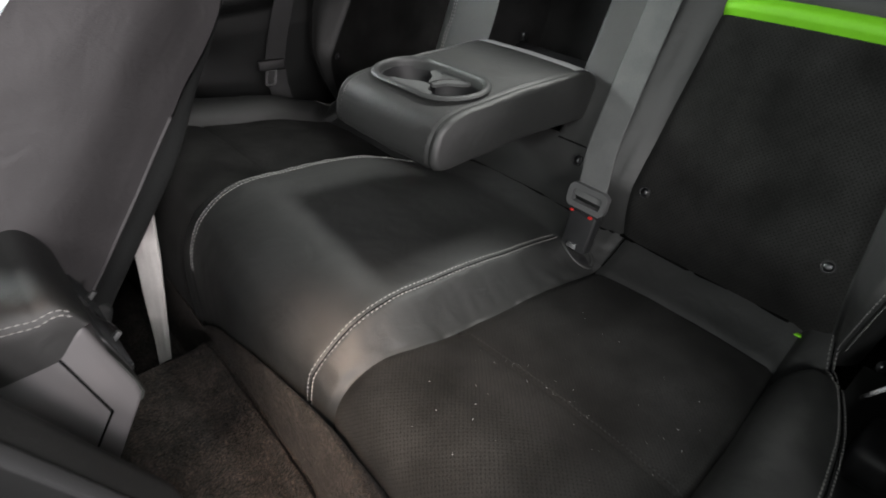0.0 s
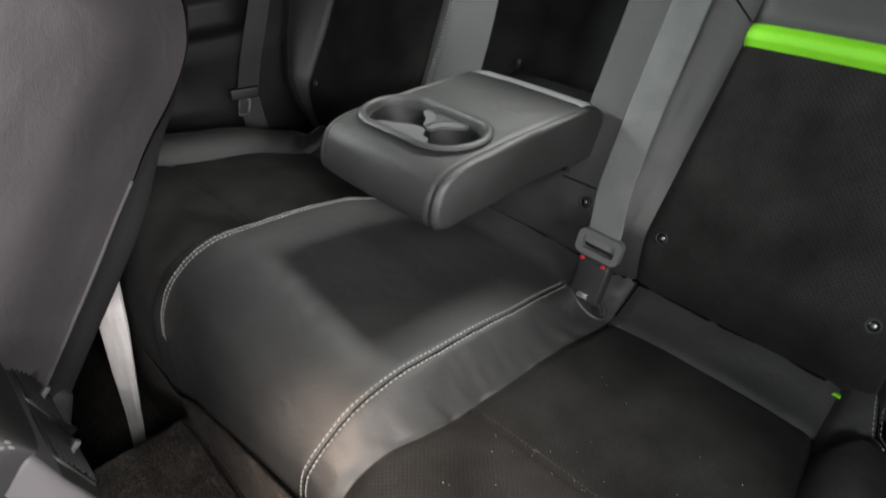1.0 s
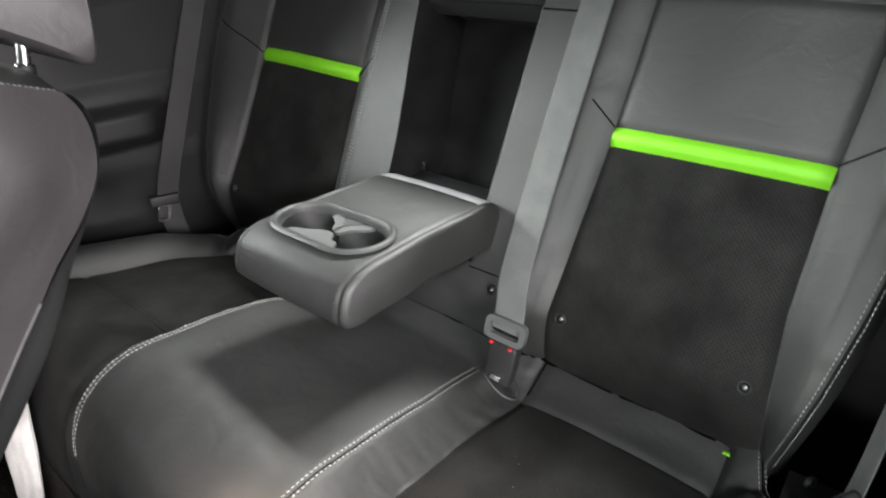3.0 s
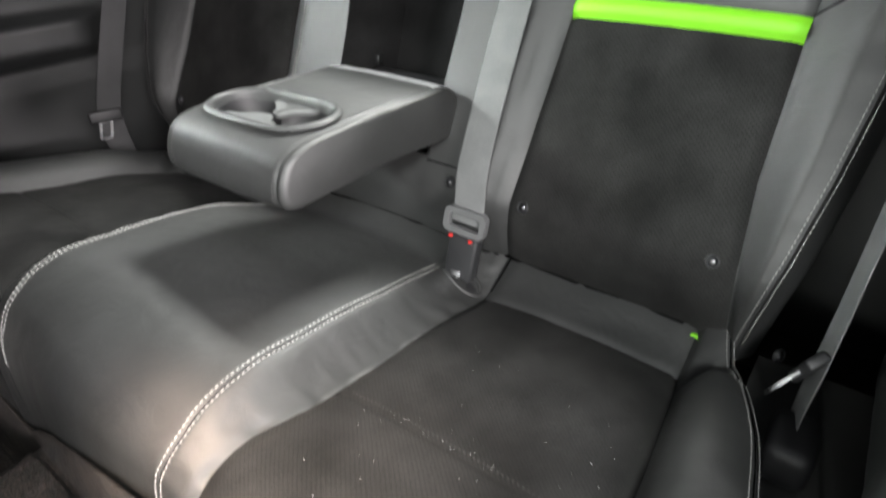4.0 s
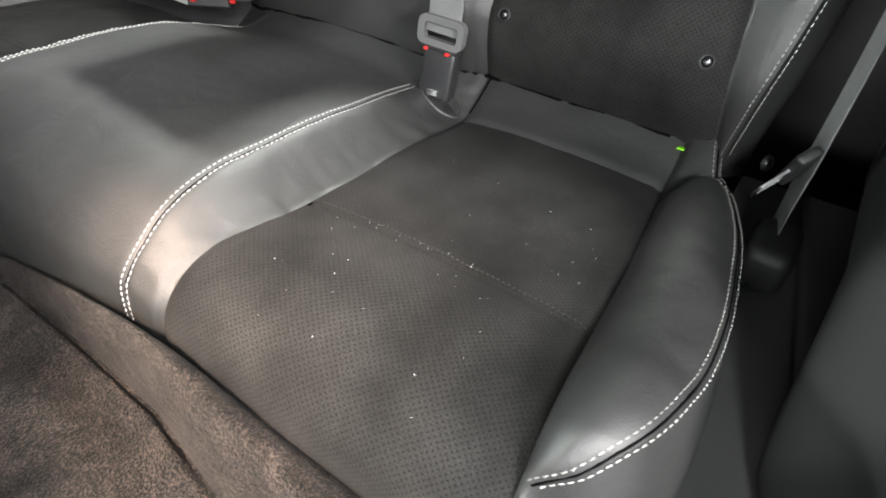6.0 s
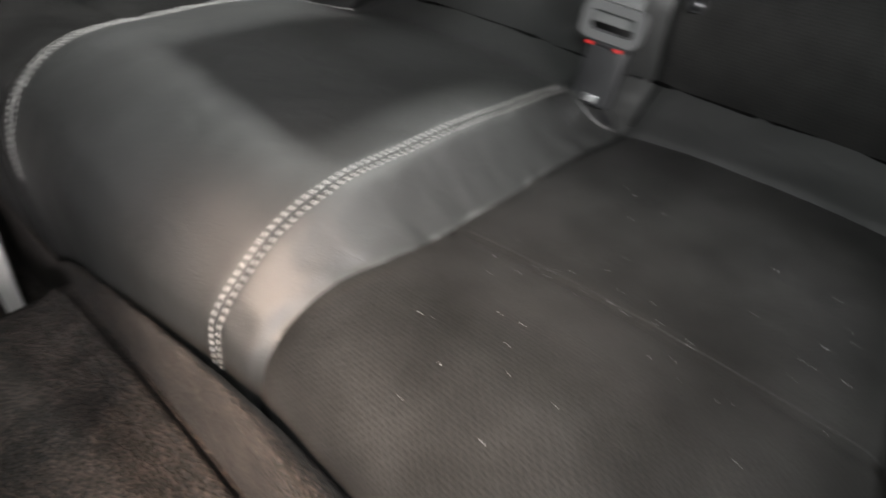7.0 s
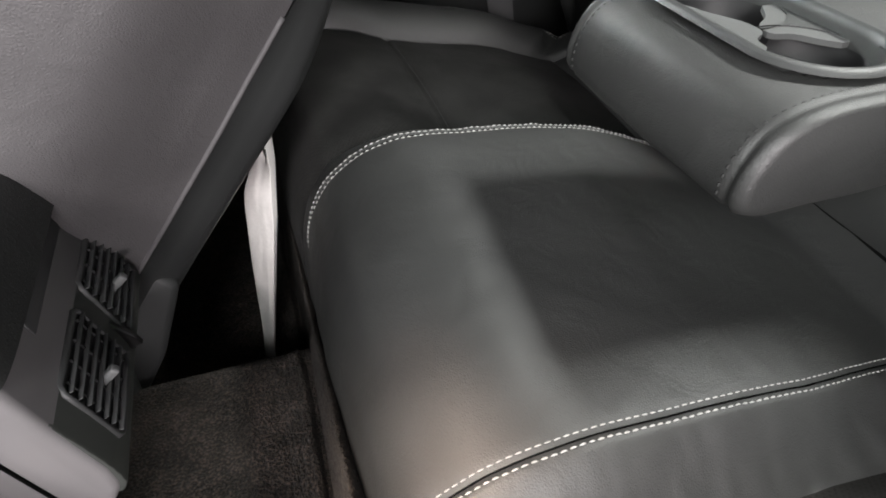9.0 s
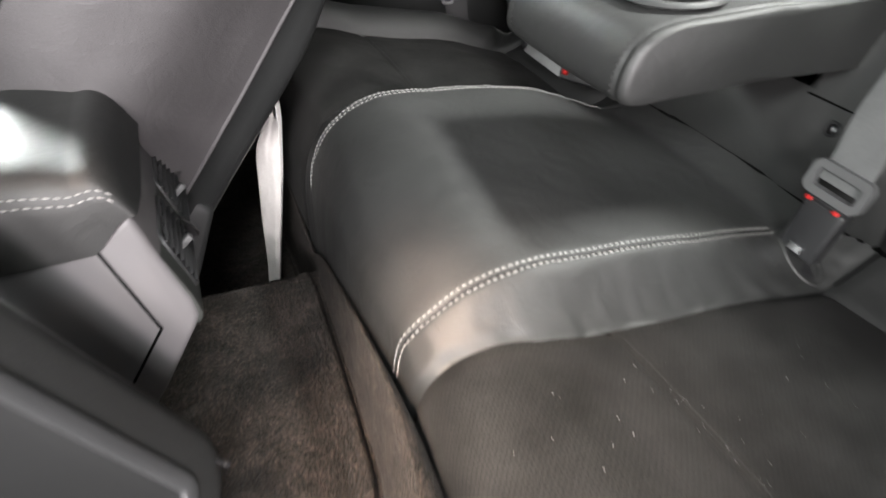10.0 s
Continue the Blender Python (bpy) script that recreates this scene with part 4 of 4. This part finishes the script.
def lid_place(u, v):
    """Lid cushion: u along from rear to front, v round the section from the near foot over the top to the far foot."""
    x = -0.176 - 0.62 * u
    rise = 0.060 * (1 - (1 - min(u / 0.055, 1)) ** 2.6)
    foot = 0.507 + 0.026 * (1 - smoothstep(0, 0.055, u))
    a = math.pi * v
    half = (CY1 - CY0) / 2 + 0.004
    yy = -math.cos(a)
    y = (CY0 + CY1) / 2 + half * math.copysign(abs(yy) ** 0.42, yy)
    z = foot + max(rise, 0.0) * (math.sin(a) ** 0.32) * (1.0 + 0.25 * smoothstep(0, 0.12, u))
    return Vector((x + 0.008 * (math.sin(a) ** 0.5) * (1 - min(u / 0.06, 1)) ** 2, y, z))


us_lid = sorted(set(list(row(0, 0.05, 14)) + list(row(0.05, 1, 30))))
vs_lid = [0.5 - 0.5 * math.cos(math.pi * q) for q in row(0, 1, 49)]
lid = sheet("lid", lid_place, us_lid, vs_lid, LEATHER, console, "stitched black leather lid")
for vv in (0.085, 0.125, 0.875, 0.915):
    turn = [(0.046 - 0.034 * math.sin(q), 0.5 + (vv - 0.5) * (1 + (0.085 - 0.6 * abs(0.5 - abs(vv - 0.5) - 0.085)) * (1 - math.cos(q)))) for q in row(0, math.pi / 2, 24)]
    pts = [lid_place(u, vv) for u in row(0.9, 0.05, 100)] + [lid_place(u, v) for u, v in turn]
    nor = [(0.1, -0.7 if vv < 0.5 else 0.7, 0.7)] * 124
    st = stitches("lid_stitching", pts, nor, THREAD, console, 0.0044, 0.0020, 0.0006)
prism("latch", [(-0.172, 0.512), (-0.1745, 0.531), (-0.182, 0.531), (-0.182, 0.512)], -0.055, 0.057, "y", PLASTIC, console, 0.002, 2, "slim black lid latch")


def vent(y0, y1, z0, z1, slats, tilt):
    """A rear air vent: a frame let into the bezel, slats across it and a thumb tab."""
    def at(y, z, d):
        return Vector((face_x(z) + d, y, z))
    corner = [at(y0, z0, 0.0015), at(y1, z0, 0.0015), at(y1, z1, 0.0015), at(y0, z1, 0.0015)]
    loop = []
    for k in range(4):
        a, b = corner[k], corner[(k + 1) % 4]
        loop += [a + (b - a) * q for q in (0.06, 0.3, 0.5, 0.7, 0.94)]
    fr = tube("vent", loop, 0.0024, PLASTIC, console, 6, "rear air vent with level slats", closed=True)
    # flat near-black sheet on the bezel, painted shade in place of depth
    back = sheet("duct_shade", lambda q, r: at(y0 + (y1 - y0) * q, z0 + (z1 - z0) * r, 0.0014), row(0, 1, 4), row(0, 1, 8), PLASTIC_DARK, None)
    back.parent = fr
    for k in range(slats):
        z = z0 + (z1 - z0) * (k + 0.75) / (slats + 0.5)
        sl = oriented_block("slat", at((y0 + y1) / 2, z, 0.0026), (0, 1, 0), (0.9, 0, tilt), (y1 - y0 - 0.003, 0.0055, 0.0009), PLASTIC, None, 0.0003, 1, "", 1)
        sl.parent = fr
    for k in range(4):
        y = y0 + (y1 - y0) * (k + 0.5) / 4
        fin = oriented_block("fin", at(y, (z0 + z1) / 2, 0.0008), (face_x(z1) - face_x(z0), 0, z1 - z0), (1, 0, 0.2), (z1 - z0 - 0.004, 0.003, 0.0010), PLASTIC_DARK, None, 0.0003, 1, "", 1)
        fin.parent = fr
    tab = oriented_block("thumb_tab", at((y0 + y1) / 2 - 0.004, (z0 + z1) / 2 - 0.002, 0.005), (0, 1, 0), (0.6, 0, 0.5), (0.006, 0.020, 0.006), TONGUE_GREY, None, 0.0015, 1, "small thumb tab")
    tab.parent = fr
    return fr


vent(-0.078, -0.011, 0.433, 0.489, 7, 0.35)
vent(0.010, 0.077, 0.433, 0.489, 7, 0.1)
wheel = prism("vent_wheel", [(-0.157, 0.424), (-0.143, 0.430), (-0.147, 0.441), (-0.170, 0.474), (-0.176, 0.470)], 0.001, 0.006, "y", STEEL, console, 0.001, 1, "silver vent thumbwheel edge")

# ---- front passenger seat ----
front_seat = thing("front_passenger_seat", (-0.4, 0.3, 0.1), "black leather front passenger seat with a headrest on chrome posts", "car seat")
SEAM = spline([(-0.215, 0.340), (-0.180, 0.385), (-0.147, 0.428), (-0.066, 0.531), (-0.006, 0.610), (0.024, 0.650), (0.060, 0.690), (0.087, 0.731), (0.099, 0.772), (0.099, 0.802), (0.088, 0.822)], 80)
TOPDIR = Vector((-0.935, 0, 0.345))
FWD = Vector((-0.861, 0, 0.51))
SY0, SY1 = 0.056, 0.565


def seam_at(q):
    i = min(int(q * 79), 78)
    f = q * 79 - i
    return SEAM[i] * (1 - f) + SEAM[i + 1] * f


def seat_side(q, d, y0=SY0, sgn=1):
    """Inboard side of the backrest: up the seam (q) and forward of it (d, in metres)."""
    p = seam_at(q)
    lower = 1 - smoothstep(0.9, 1.0, q)
    bulge = 0.022 * math.sin(min(d / 0.19, 1) * math.pi * 0.6) * (0.4 + 0.6 * lower)
    y = y0 - sgn * (bulge - 0.004 * smoothstep(0.02, 0.0, d) - 0.030 * (1 - smoothstep(0.0, 0.10, d)))
    way = FWD.lerp(TOPDIR, smoothstep(0.55, 1.0, q))
    y += sgn * 0.022 * smoothstep(0.84, 1.0, q) ** 1.5
    return Vector((p[0], 0, p[1])) + way * d + Vector((0, y + 0.0015 * noise.noise(Vector((q * 9, d * 30, 4))), 0))


sheet("side_panel", seat_side, row(0, 1, 70), row(0, 0.20, 24), LEATHER_SHELL, front_seat, "smooth charcoal leather side panel", flip=False)
sheet("side_panel", lambda q, d: seat_side(q, d, SY1, -1), row(0, 1, 70), row(0, 0.20, 12), LEATHER_SHELL, front_seat, "", flip=True)


def seat_rear(q, v):
    p = seam_at(q)
    y = SY0 + 0.030 + (SY1 - SY0 - 0.060) * v
    e = min(v, 1 - v) * (SY1 - SY0)
    bulge = 0.030 * smoothstep(0, 0.12, e) + 0.036 * smoothstep(0.0, 0.035, e)
    bulge *= 1 - 0.75 * smoothstep(0.45, 0.90, q)
    return Vector((p[0], y, p[1])) - FWD * bulge


sheet("rear_panel", seat_rear, row(0, 1, 60), row(0, 1, 60), TRIM, front_seat, "dark textured rear panel of the backrest", flip=True)
bead("rear_piping", [seat_side(q, 0.001) for q in row(0, 0.60, 50)], 0.0026, LEATHER_SHELL, front_seat, "pale worn piping along the seam")


def seat_top(d, v):
    p = seat_side(1.0, d, SY0 + (SY1 - SY0) * v, 1 - 2 * v)
    e = min(v, 1 - v) * (SY1 - SY0)
    return p + Vector((0, 0, 0.012 * smoothstep(0, 0.10, e) - 0.004 * smoothstep(0.006, 0, e)))


sheet("top_panel", seat_top, row(0, 0.20, 24), row(0, 1, 50), LEATHER, front_seat, "black leather top panel", flip=True)


def seat_front(q, v):
    return seat_side(q, 0.20, SY0 + (SY1 - SY0) * v, 1 - 2 * v) + FWD * (-0.05 * math.sin(math.pi * v))


sheet("front_panel", seat_front, row(0, 1, 30), row(0, 1, 20), LEATHER, front_seat)
for k in (0.003, 0.010):
    pts = [seat_top(d, 0.004 + k) for d in row(0.004, 0.195, 50)]
    stitches("top_stitching", pts, [(0, -0.5, 0.86)] * 50, THREAD_DARK if k < 0.005 else THREAD, front_seat, 0.0040, 0.0024, 0.0006)
# seat cushion under it, and a lower hinge cover
prism("seat_cushion", [(-0.20, 0.24), (-0.19, 0.36), (-0.30, 0.40), (-0.72, 0.42), (-0.75, 0.36), (-0.72, 0.26)], 0.07, 0.56, "y", LEATHER, front_seat, 0.02, 4)
prism("hinge_cover", [(-0.34, 0.18), (-0.215, 0.22), (-0.165, 0.30), (-0.128, 0.388), (-0.145, 0.412), (-0.26, 0.38), (-0.34, 0.30)], 0.100, 0.140, "y", TRIM, front_seat, 0.008, 3, "black plastic hinge cover")
# posts and headrest
for y, x, z in ((0.220, 0.096, 0.838), (0.345, 0.076, 0.850)):
    tilt = Vector((0.20, 0.0, 1.0)).normalized()
    lathe("headrest_post", [(0.0065, -0.03), (0.0065, 0.10)], (x, y, z), tilt, CHROME, front_seat, 16, "bright chrome headrest post")
    lathe("post_sleeve", [(0.0, 0.003), (0.0085, 0.003), (0.010, 0.001), (0.0105, -0.012)], (x, y, z - 0.004), tilt, PLASTIC_DARK, front_seat, 18)
HR = spline([(0.033, 0.889), (0.090, 0.860), (0.130, 0.838), (0.144, 0.836), (0.151, 0.86), (0.156, 0.94), (0.151, 1.00), (0.125, 1.045), (0.07, 1.055), (0.03, 1.03), (0.005, 0.97), (0.000, 0.92), (0.010, 0.902), (0.033, 0.889)], 60)[:-1]
HC = HR.mean(0)


def head_place(i, v):
    p = HR[int(i) % 59]
    e = min(v, 1 - v)
    k = 1 - 0.10 * (1 - min(e / 0.07, 1.0)) ** 2.2
    y = 0.142 + 0.30 * v
    p = HC + (p - HC) * k
    return Vector((p[0], y, p[1]))


verts = [head_place(i, v) for i in range(59) for v in row(0, 1, 30)]
faces = [(i * 30 + j, i * 30 + j + 1, ((i + 1) % 59) * 30 + j + 1, ((i + 1) % 59) * 30 + j) for i in range(59) for j in range(29)]
faces += [tuple(i * 30 for i in range(59)), tuple(i * 30 + 29 for i in range(59))[::-1]]
headrest = sharp(under(mesh_object("headrest", verts, faces, LEATHER_SHELL, None, "padded black leather headrest"), front_seat), 60)
for off in (-0.0048, 0.0048):
    pts = [(0.036 + off - 0.012 * q + 0.010 * (1 - q) ** 3, 0.1412, 0.893 + 0.14 * q) for q in row(0, 1, 40)]
    stitches("headrest_stitching", pts, [(0, -1, 0)] * 40, THREAD, front_seat, 0.0044, 0.0026, 0.0007)
bead("headrest_seam", [(0.036 - 0.012 * q + 0.010 * (1 - q) ** 3, 0.1416, 0.893 + 0.14 * q) for q in row(0, 1, 20)], 0.0012, SEAM_SHADE_BLACK, front_seat)

# ---- driver's seat, tipped forward ----
driver = thing("driver_seat", (-0.45, -0.38, 0.1), "dark front driver's seat tipped forward for entry", "car seat")
DUP = Vector((-0.37, -0.035, 0.93)).normalized()
DACROSS = Vector((-0.60, -0.80, 0.0))
DACROSS = (DACROSS - DUP * DACROSS.dot(DUP)).normalized()
DN = DUP.cross(DACROSS)
DN = DN if DN.x > 0 else -DN
DCORNER = Vector((-0.146, -0.182, 0.325))


def driver_outline(inset, r=0.06):
    w, h = 0.42, 0.50
    out = []
    for cx, cy, a0 in ((0, 0, 180), (w, 0, 270), (w, h, 0), (0, h, 90)):
        for k in range(10):
            a = radians(a0 + 90 * k / 9)
            rr = max(r - inset, 0.01)
            px = (inset + rr if cx == 0 else w - inset - rr) + rr * math.cos(a)
            py = (inset + rr if cy == 0 else h - inset - rr) + rr * math.sin(a)
            out.append((px, py))
    return out


def driver_ring(name, levels, mat, label, cap=False):
    verts, faces = [], []
    for inset, lift in levels:
        for a, b in driver_outline(inset):
            verts.append(DCORNER + DACROSS * a + DUP * b + DN * lift)
    n = 40
    for i in range(len(levels) - 1):
        for k in range(n):
            faces.append((i * n + k, i * n + (k + 1) % n, (i + 1) * n + (k + 1) % n, (i + 1) * n + k))
    if cap:
        faces.append(tuple(range((len(levels) - 1) * n, len(levels) * n)))
    return sharp(under(mesh_object(name, verts, faces, mat, None, label), driver), 50)


driver_ring("shell", [(0.012, -0.10), (0.0, -0.06), (0.0, -0.012), (0.004, -0.003), (0.012, 0.0), (0.036, 0.003)], LEATHER, "black leather border of the backrest")
driver_ring("trim_band", [(0.036, 0.002), (0.037, 0.005), (0.039, 0.006), (0.048, 0.006), (0.050, 0.005), (0.051, 0.0)], PLASTIC, "satin black trim band")
driver_ring("rear_panel", [(0.050, 0.001), (0.062, -0.004), (0.10, -0.008)], TRIM, "dark textured rear panel", True)
slot = oriented_block("slot", DCORNER + DACROSS * 0.018 + DUP * 0.030 + DN * 0.001, (0.5, -0.6, 0.2), (-0.6, 0.1, 0.79), (0.022, 0.006, 0.004), PLASTIC_DARK, driver, 0.001)

# ---- paper bag in the far footwell ----
bag = thing("paper_bag", (-0.06, 0.22, 0.12), "crumpled white paper bag standing in the far footwell", "bag")


def bag_place(u, v):
    """u: from the near fold to the back edge; v: up. A narrow standing bag, creased."""
    z = 0.115 + 0.338 * v
    near = float(np.interp(z, [0.115, 0.162, 0.3465, 0.427, 0.456], [-0.079, -0.071, -0.039, -0.029, -0.029]))
    far = float(np.interp(z, [0.115, 0.157, 0.288, 0.378, 0.40, 0.43, 0.456], [-0.088, -0.083, -0.073, -0.064, -0.060, -0.046, -0.034]))
    crease = 0.004 * noise.noise(Vector((u * 3, v * 5, 2.2))) * u + 0.0010 * noise.noise(Vector((u * 5, v * 9, 5.2)))
    return Vector((near + (far - near) * u, 0.212 + 0.022 * u + crease, z - 0.010 * u * v - 0.018 * math.sin(math.pi * min(u * 1.4, 1)) * v ** 8))


front = sheet("front_face", bag_place, row(0, 1, 24), row(0, 1, 36), PAPER, bag)
back = sheet("back_face", lambda u, v: bag_place(u, v) + Vector((0.006 * v, 0.012 + 0.006 * v, 0.022 * v ** 8 * math.sin(math.pi * min(u * 1.4, 1)))), row(0, 1, 24), row(0, 1, 36), PAPER, bag)
sheet("gusset", lambda u, v: bag_place(0, v) + Vector((0.008 * v * u + 0.002 * math.sin(math.pi * u), (0.014 + 0.006 * v) * u, 0)), row(0, 1, 6), row(0, 1, 36), PAPER, bag)
for ob in (front, back):
    ob.modifiers.new("thick", "SOLIDIFY").thickness = 0.0008

# ---- shell of the car ----
def wall(name, lo, hi, mat, label, category="wall", bevel=0.0):
    return tagged(box(name, lo, hi, mat, None, bevel), label, category, "", "structure")


wall("ceiling", (-1.2, -0.55, 1.20), (0.60, 0.82, 1.23), HEADLINER, "pale grey cloth headliner", "ceiling")
# unseen wall and lid added to keep door light off the near insert
wall("shade_wall_near", (0.20, -0.765, 0.775), (1.0, -0.735, 1.20), HEADLINER, "unseen pale wall shading the near rear seat", "trim")
wall("shade_lid_near", (0.20, -0.765, 1.204), (0.60, -0.55, 1.23), HEADLINER, "unseen pale lid closing the top of the shading wall", "ceiling")
# next two: unseen plates added to hold the rear lamp to the middle cushion
wall("shade_plate_near", (0.60, -0.80, 1.204), (1.25, -0.20, 1.234), HEADLINER, "unseen pale plate blocking rear light on the near side", "ceiling")
wall("shade_plate_far", (0.60, 0.30, 1.204), (1.25, 0.90, 1.234), HEADLINER, "unseen pale plate blocking rear light on the far side", "ceiling")
wall("wall_rear", (0.98, -0.80, 0.05), (1.02, 0.90, 1.00), TRIM, "dark wall behind the rear seat")
wall("parcel_shelf", (0.76, -0.80, 0.96), (1.0, 0.90, 0.985), CLOTH, "black cloth parcel shelf", "shelf")
wall("dashboard", (-1.6, -0.78, 0.10), (-1.35, 0.86, 0.85), TRIM, "dark dashboard at the front of the cabin", "dashboard")


def far_trim(x, z):
    """Far side lining: a glossy swelling armrest that ends by the seat, a panel line above it."""
    y = 0.775 + 0.012 * smoothstep(0.66, 0.70, z)
    y -= 0.045 * smoothstep(0.54, 0.585, z) * (1 - smoothstep(0.625, 0.650, z)) * smoothstep(0.53, 0.44, x)
    y -= 0.012 * smoothstep(0.30, 0.40, z) * (1 - smoothstep(0.50, 0.55, z))
    y += 0.007 * math.exp(-(((z - 0.849 - 0.066 * (x - 0.43)) / 0.005) ** 2))
    return Vector((x, y, z))


trim_far = sheet("wall_far", far_trim, row(-1.5, 1.0, 140), row(0.06, 0.90, 150), TRIM, None)
tagged(trim_far, "dark charcoal moulded far side lining", "trim", "", "structure")
upper = sheet("trim_upper", lambda x, z: Vector((x, 0.79 + 0.02 * (z - 0.84), z)), row(0.37, 1.0, 20), row(0.84, 1.20, 12), TRIM, None)
tagged(upper, "charcoal upper quarter trim", "trim", "", "structure")
pillar = tagged(box("pillar_trim", (0.30, 0.76, 0.84), (0.38, 0.82, 1.20), TRIM, None, 0.012), "charcoal pillar trim", "trim", "", "structure")


def near_trim(x, z):
    """Near side lining: a plain lower part, a swelling ledge above it."""
    y = -0.730 + 0.02 * smoothstep(0.05, 0.30, x) * (1 - smoothstep(0.45, 0.65, x))
    swell = smoothstep(0.415, 0.455, z + 0.10 * (x - 0.30)) 
    y += 0.030 * swell - 0.062 * smoothstep(0.455, 0.60, z + 0.10 * (x - 0.30))
    y -= 0.03 * (1 - smoothstep(0.10, 0.20, x)) + 0.05 * (1 - smoothstep(0.30, 0.42, z))
    low = 0.50 + 0.28 * smoothstep(0.18, 0.30, x)
    return Vector((x, y, 0.06 + (z - 0.06) * (low - 0.06) / 0.72))


trim_near = sheet("wall_near", near_trim, row(0.06, 1.0, 90), row(0.06, 0.78, 110), LINING, None)
tagged(trim_near, "smooth charcoal near side lining", "trim", "", "structure")


def tray(x, y):
    """Moulded cover between the cushion and the near lining, with a joint line along its outer edge."""
    z = 0.296 + 0.020 * smoothstep(-0.715, -0.775, y) - 0.006 * math.exp(-(((y + 0.700 + 0.16 * (0.32 - x)) / 0.0035) ** 2))
    return Vector((x, y, z + 0.0015 * noise.noise(Vector((x * 9, y * 9, 0)))))


side_tray = sheet("sill_cover", tray, row(0.03, 0.62, 40), row(-0.79, -0.575, 90), SILL, None)
tagged(side_tray, "charcoal moulded sill cover beside the rear cushion", "trim", "", "structure")
sill = tagged(box("door_sill", (-1.5, -0.80, 0.05), (0.10, -0.70, 0.20), PLASTIC, None, 0.015), "black plastic door sill", "trim", "", "structure")

# ---- lint on the suede ----
lint = thing("lint", (0.2, -0.4, 0.40), "pale crumbs and lint scattered on the suede", "dust", "", "stuff")
rng = random.Random(4)
verts, faces = [], []
for k in range(64):
    x = rng.uniform(0.03, 0.34) if k > 22 else 0.174 + rng.gauss(0, 0.010)
    y = -rng.uniform(0.27, 0.50) if k > 22 else -rng.uniform(0.29, 0.42)
    p = cushion_place(u_at(x), y)
    r = rng.uniform(0.0002, 0.00048)
    b = len(verts)
    for dx, dy, dz in ((1, 0, 0), (-1, 0, 0), (0, 1, 0), (0, -1, 0), (0, 0, 1)):
        verts.append(p + Vector((dx, dy * rng.uniform(0.5, 1.6), dz)) * r + Vector((0, 0, 0.0006)))
    faces += [(b, b + 2, b + 4), (b + 2, b + 1, b + 4), (b + 1, b + 3, b + 4), (b + 3, b, b + 4)]
under(mesh_object("crumbs", verts, faces, LINT, None, "", None, False), lint)
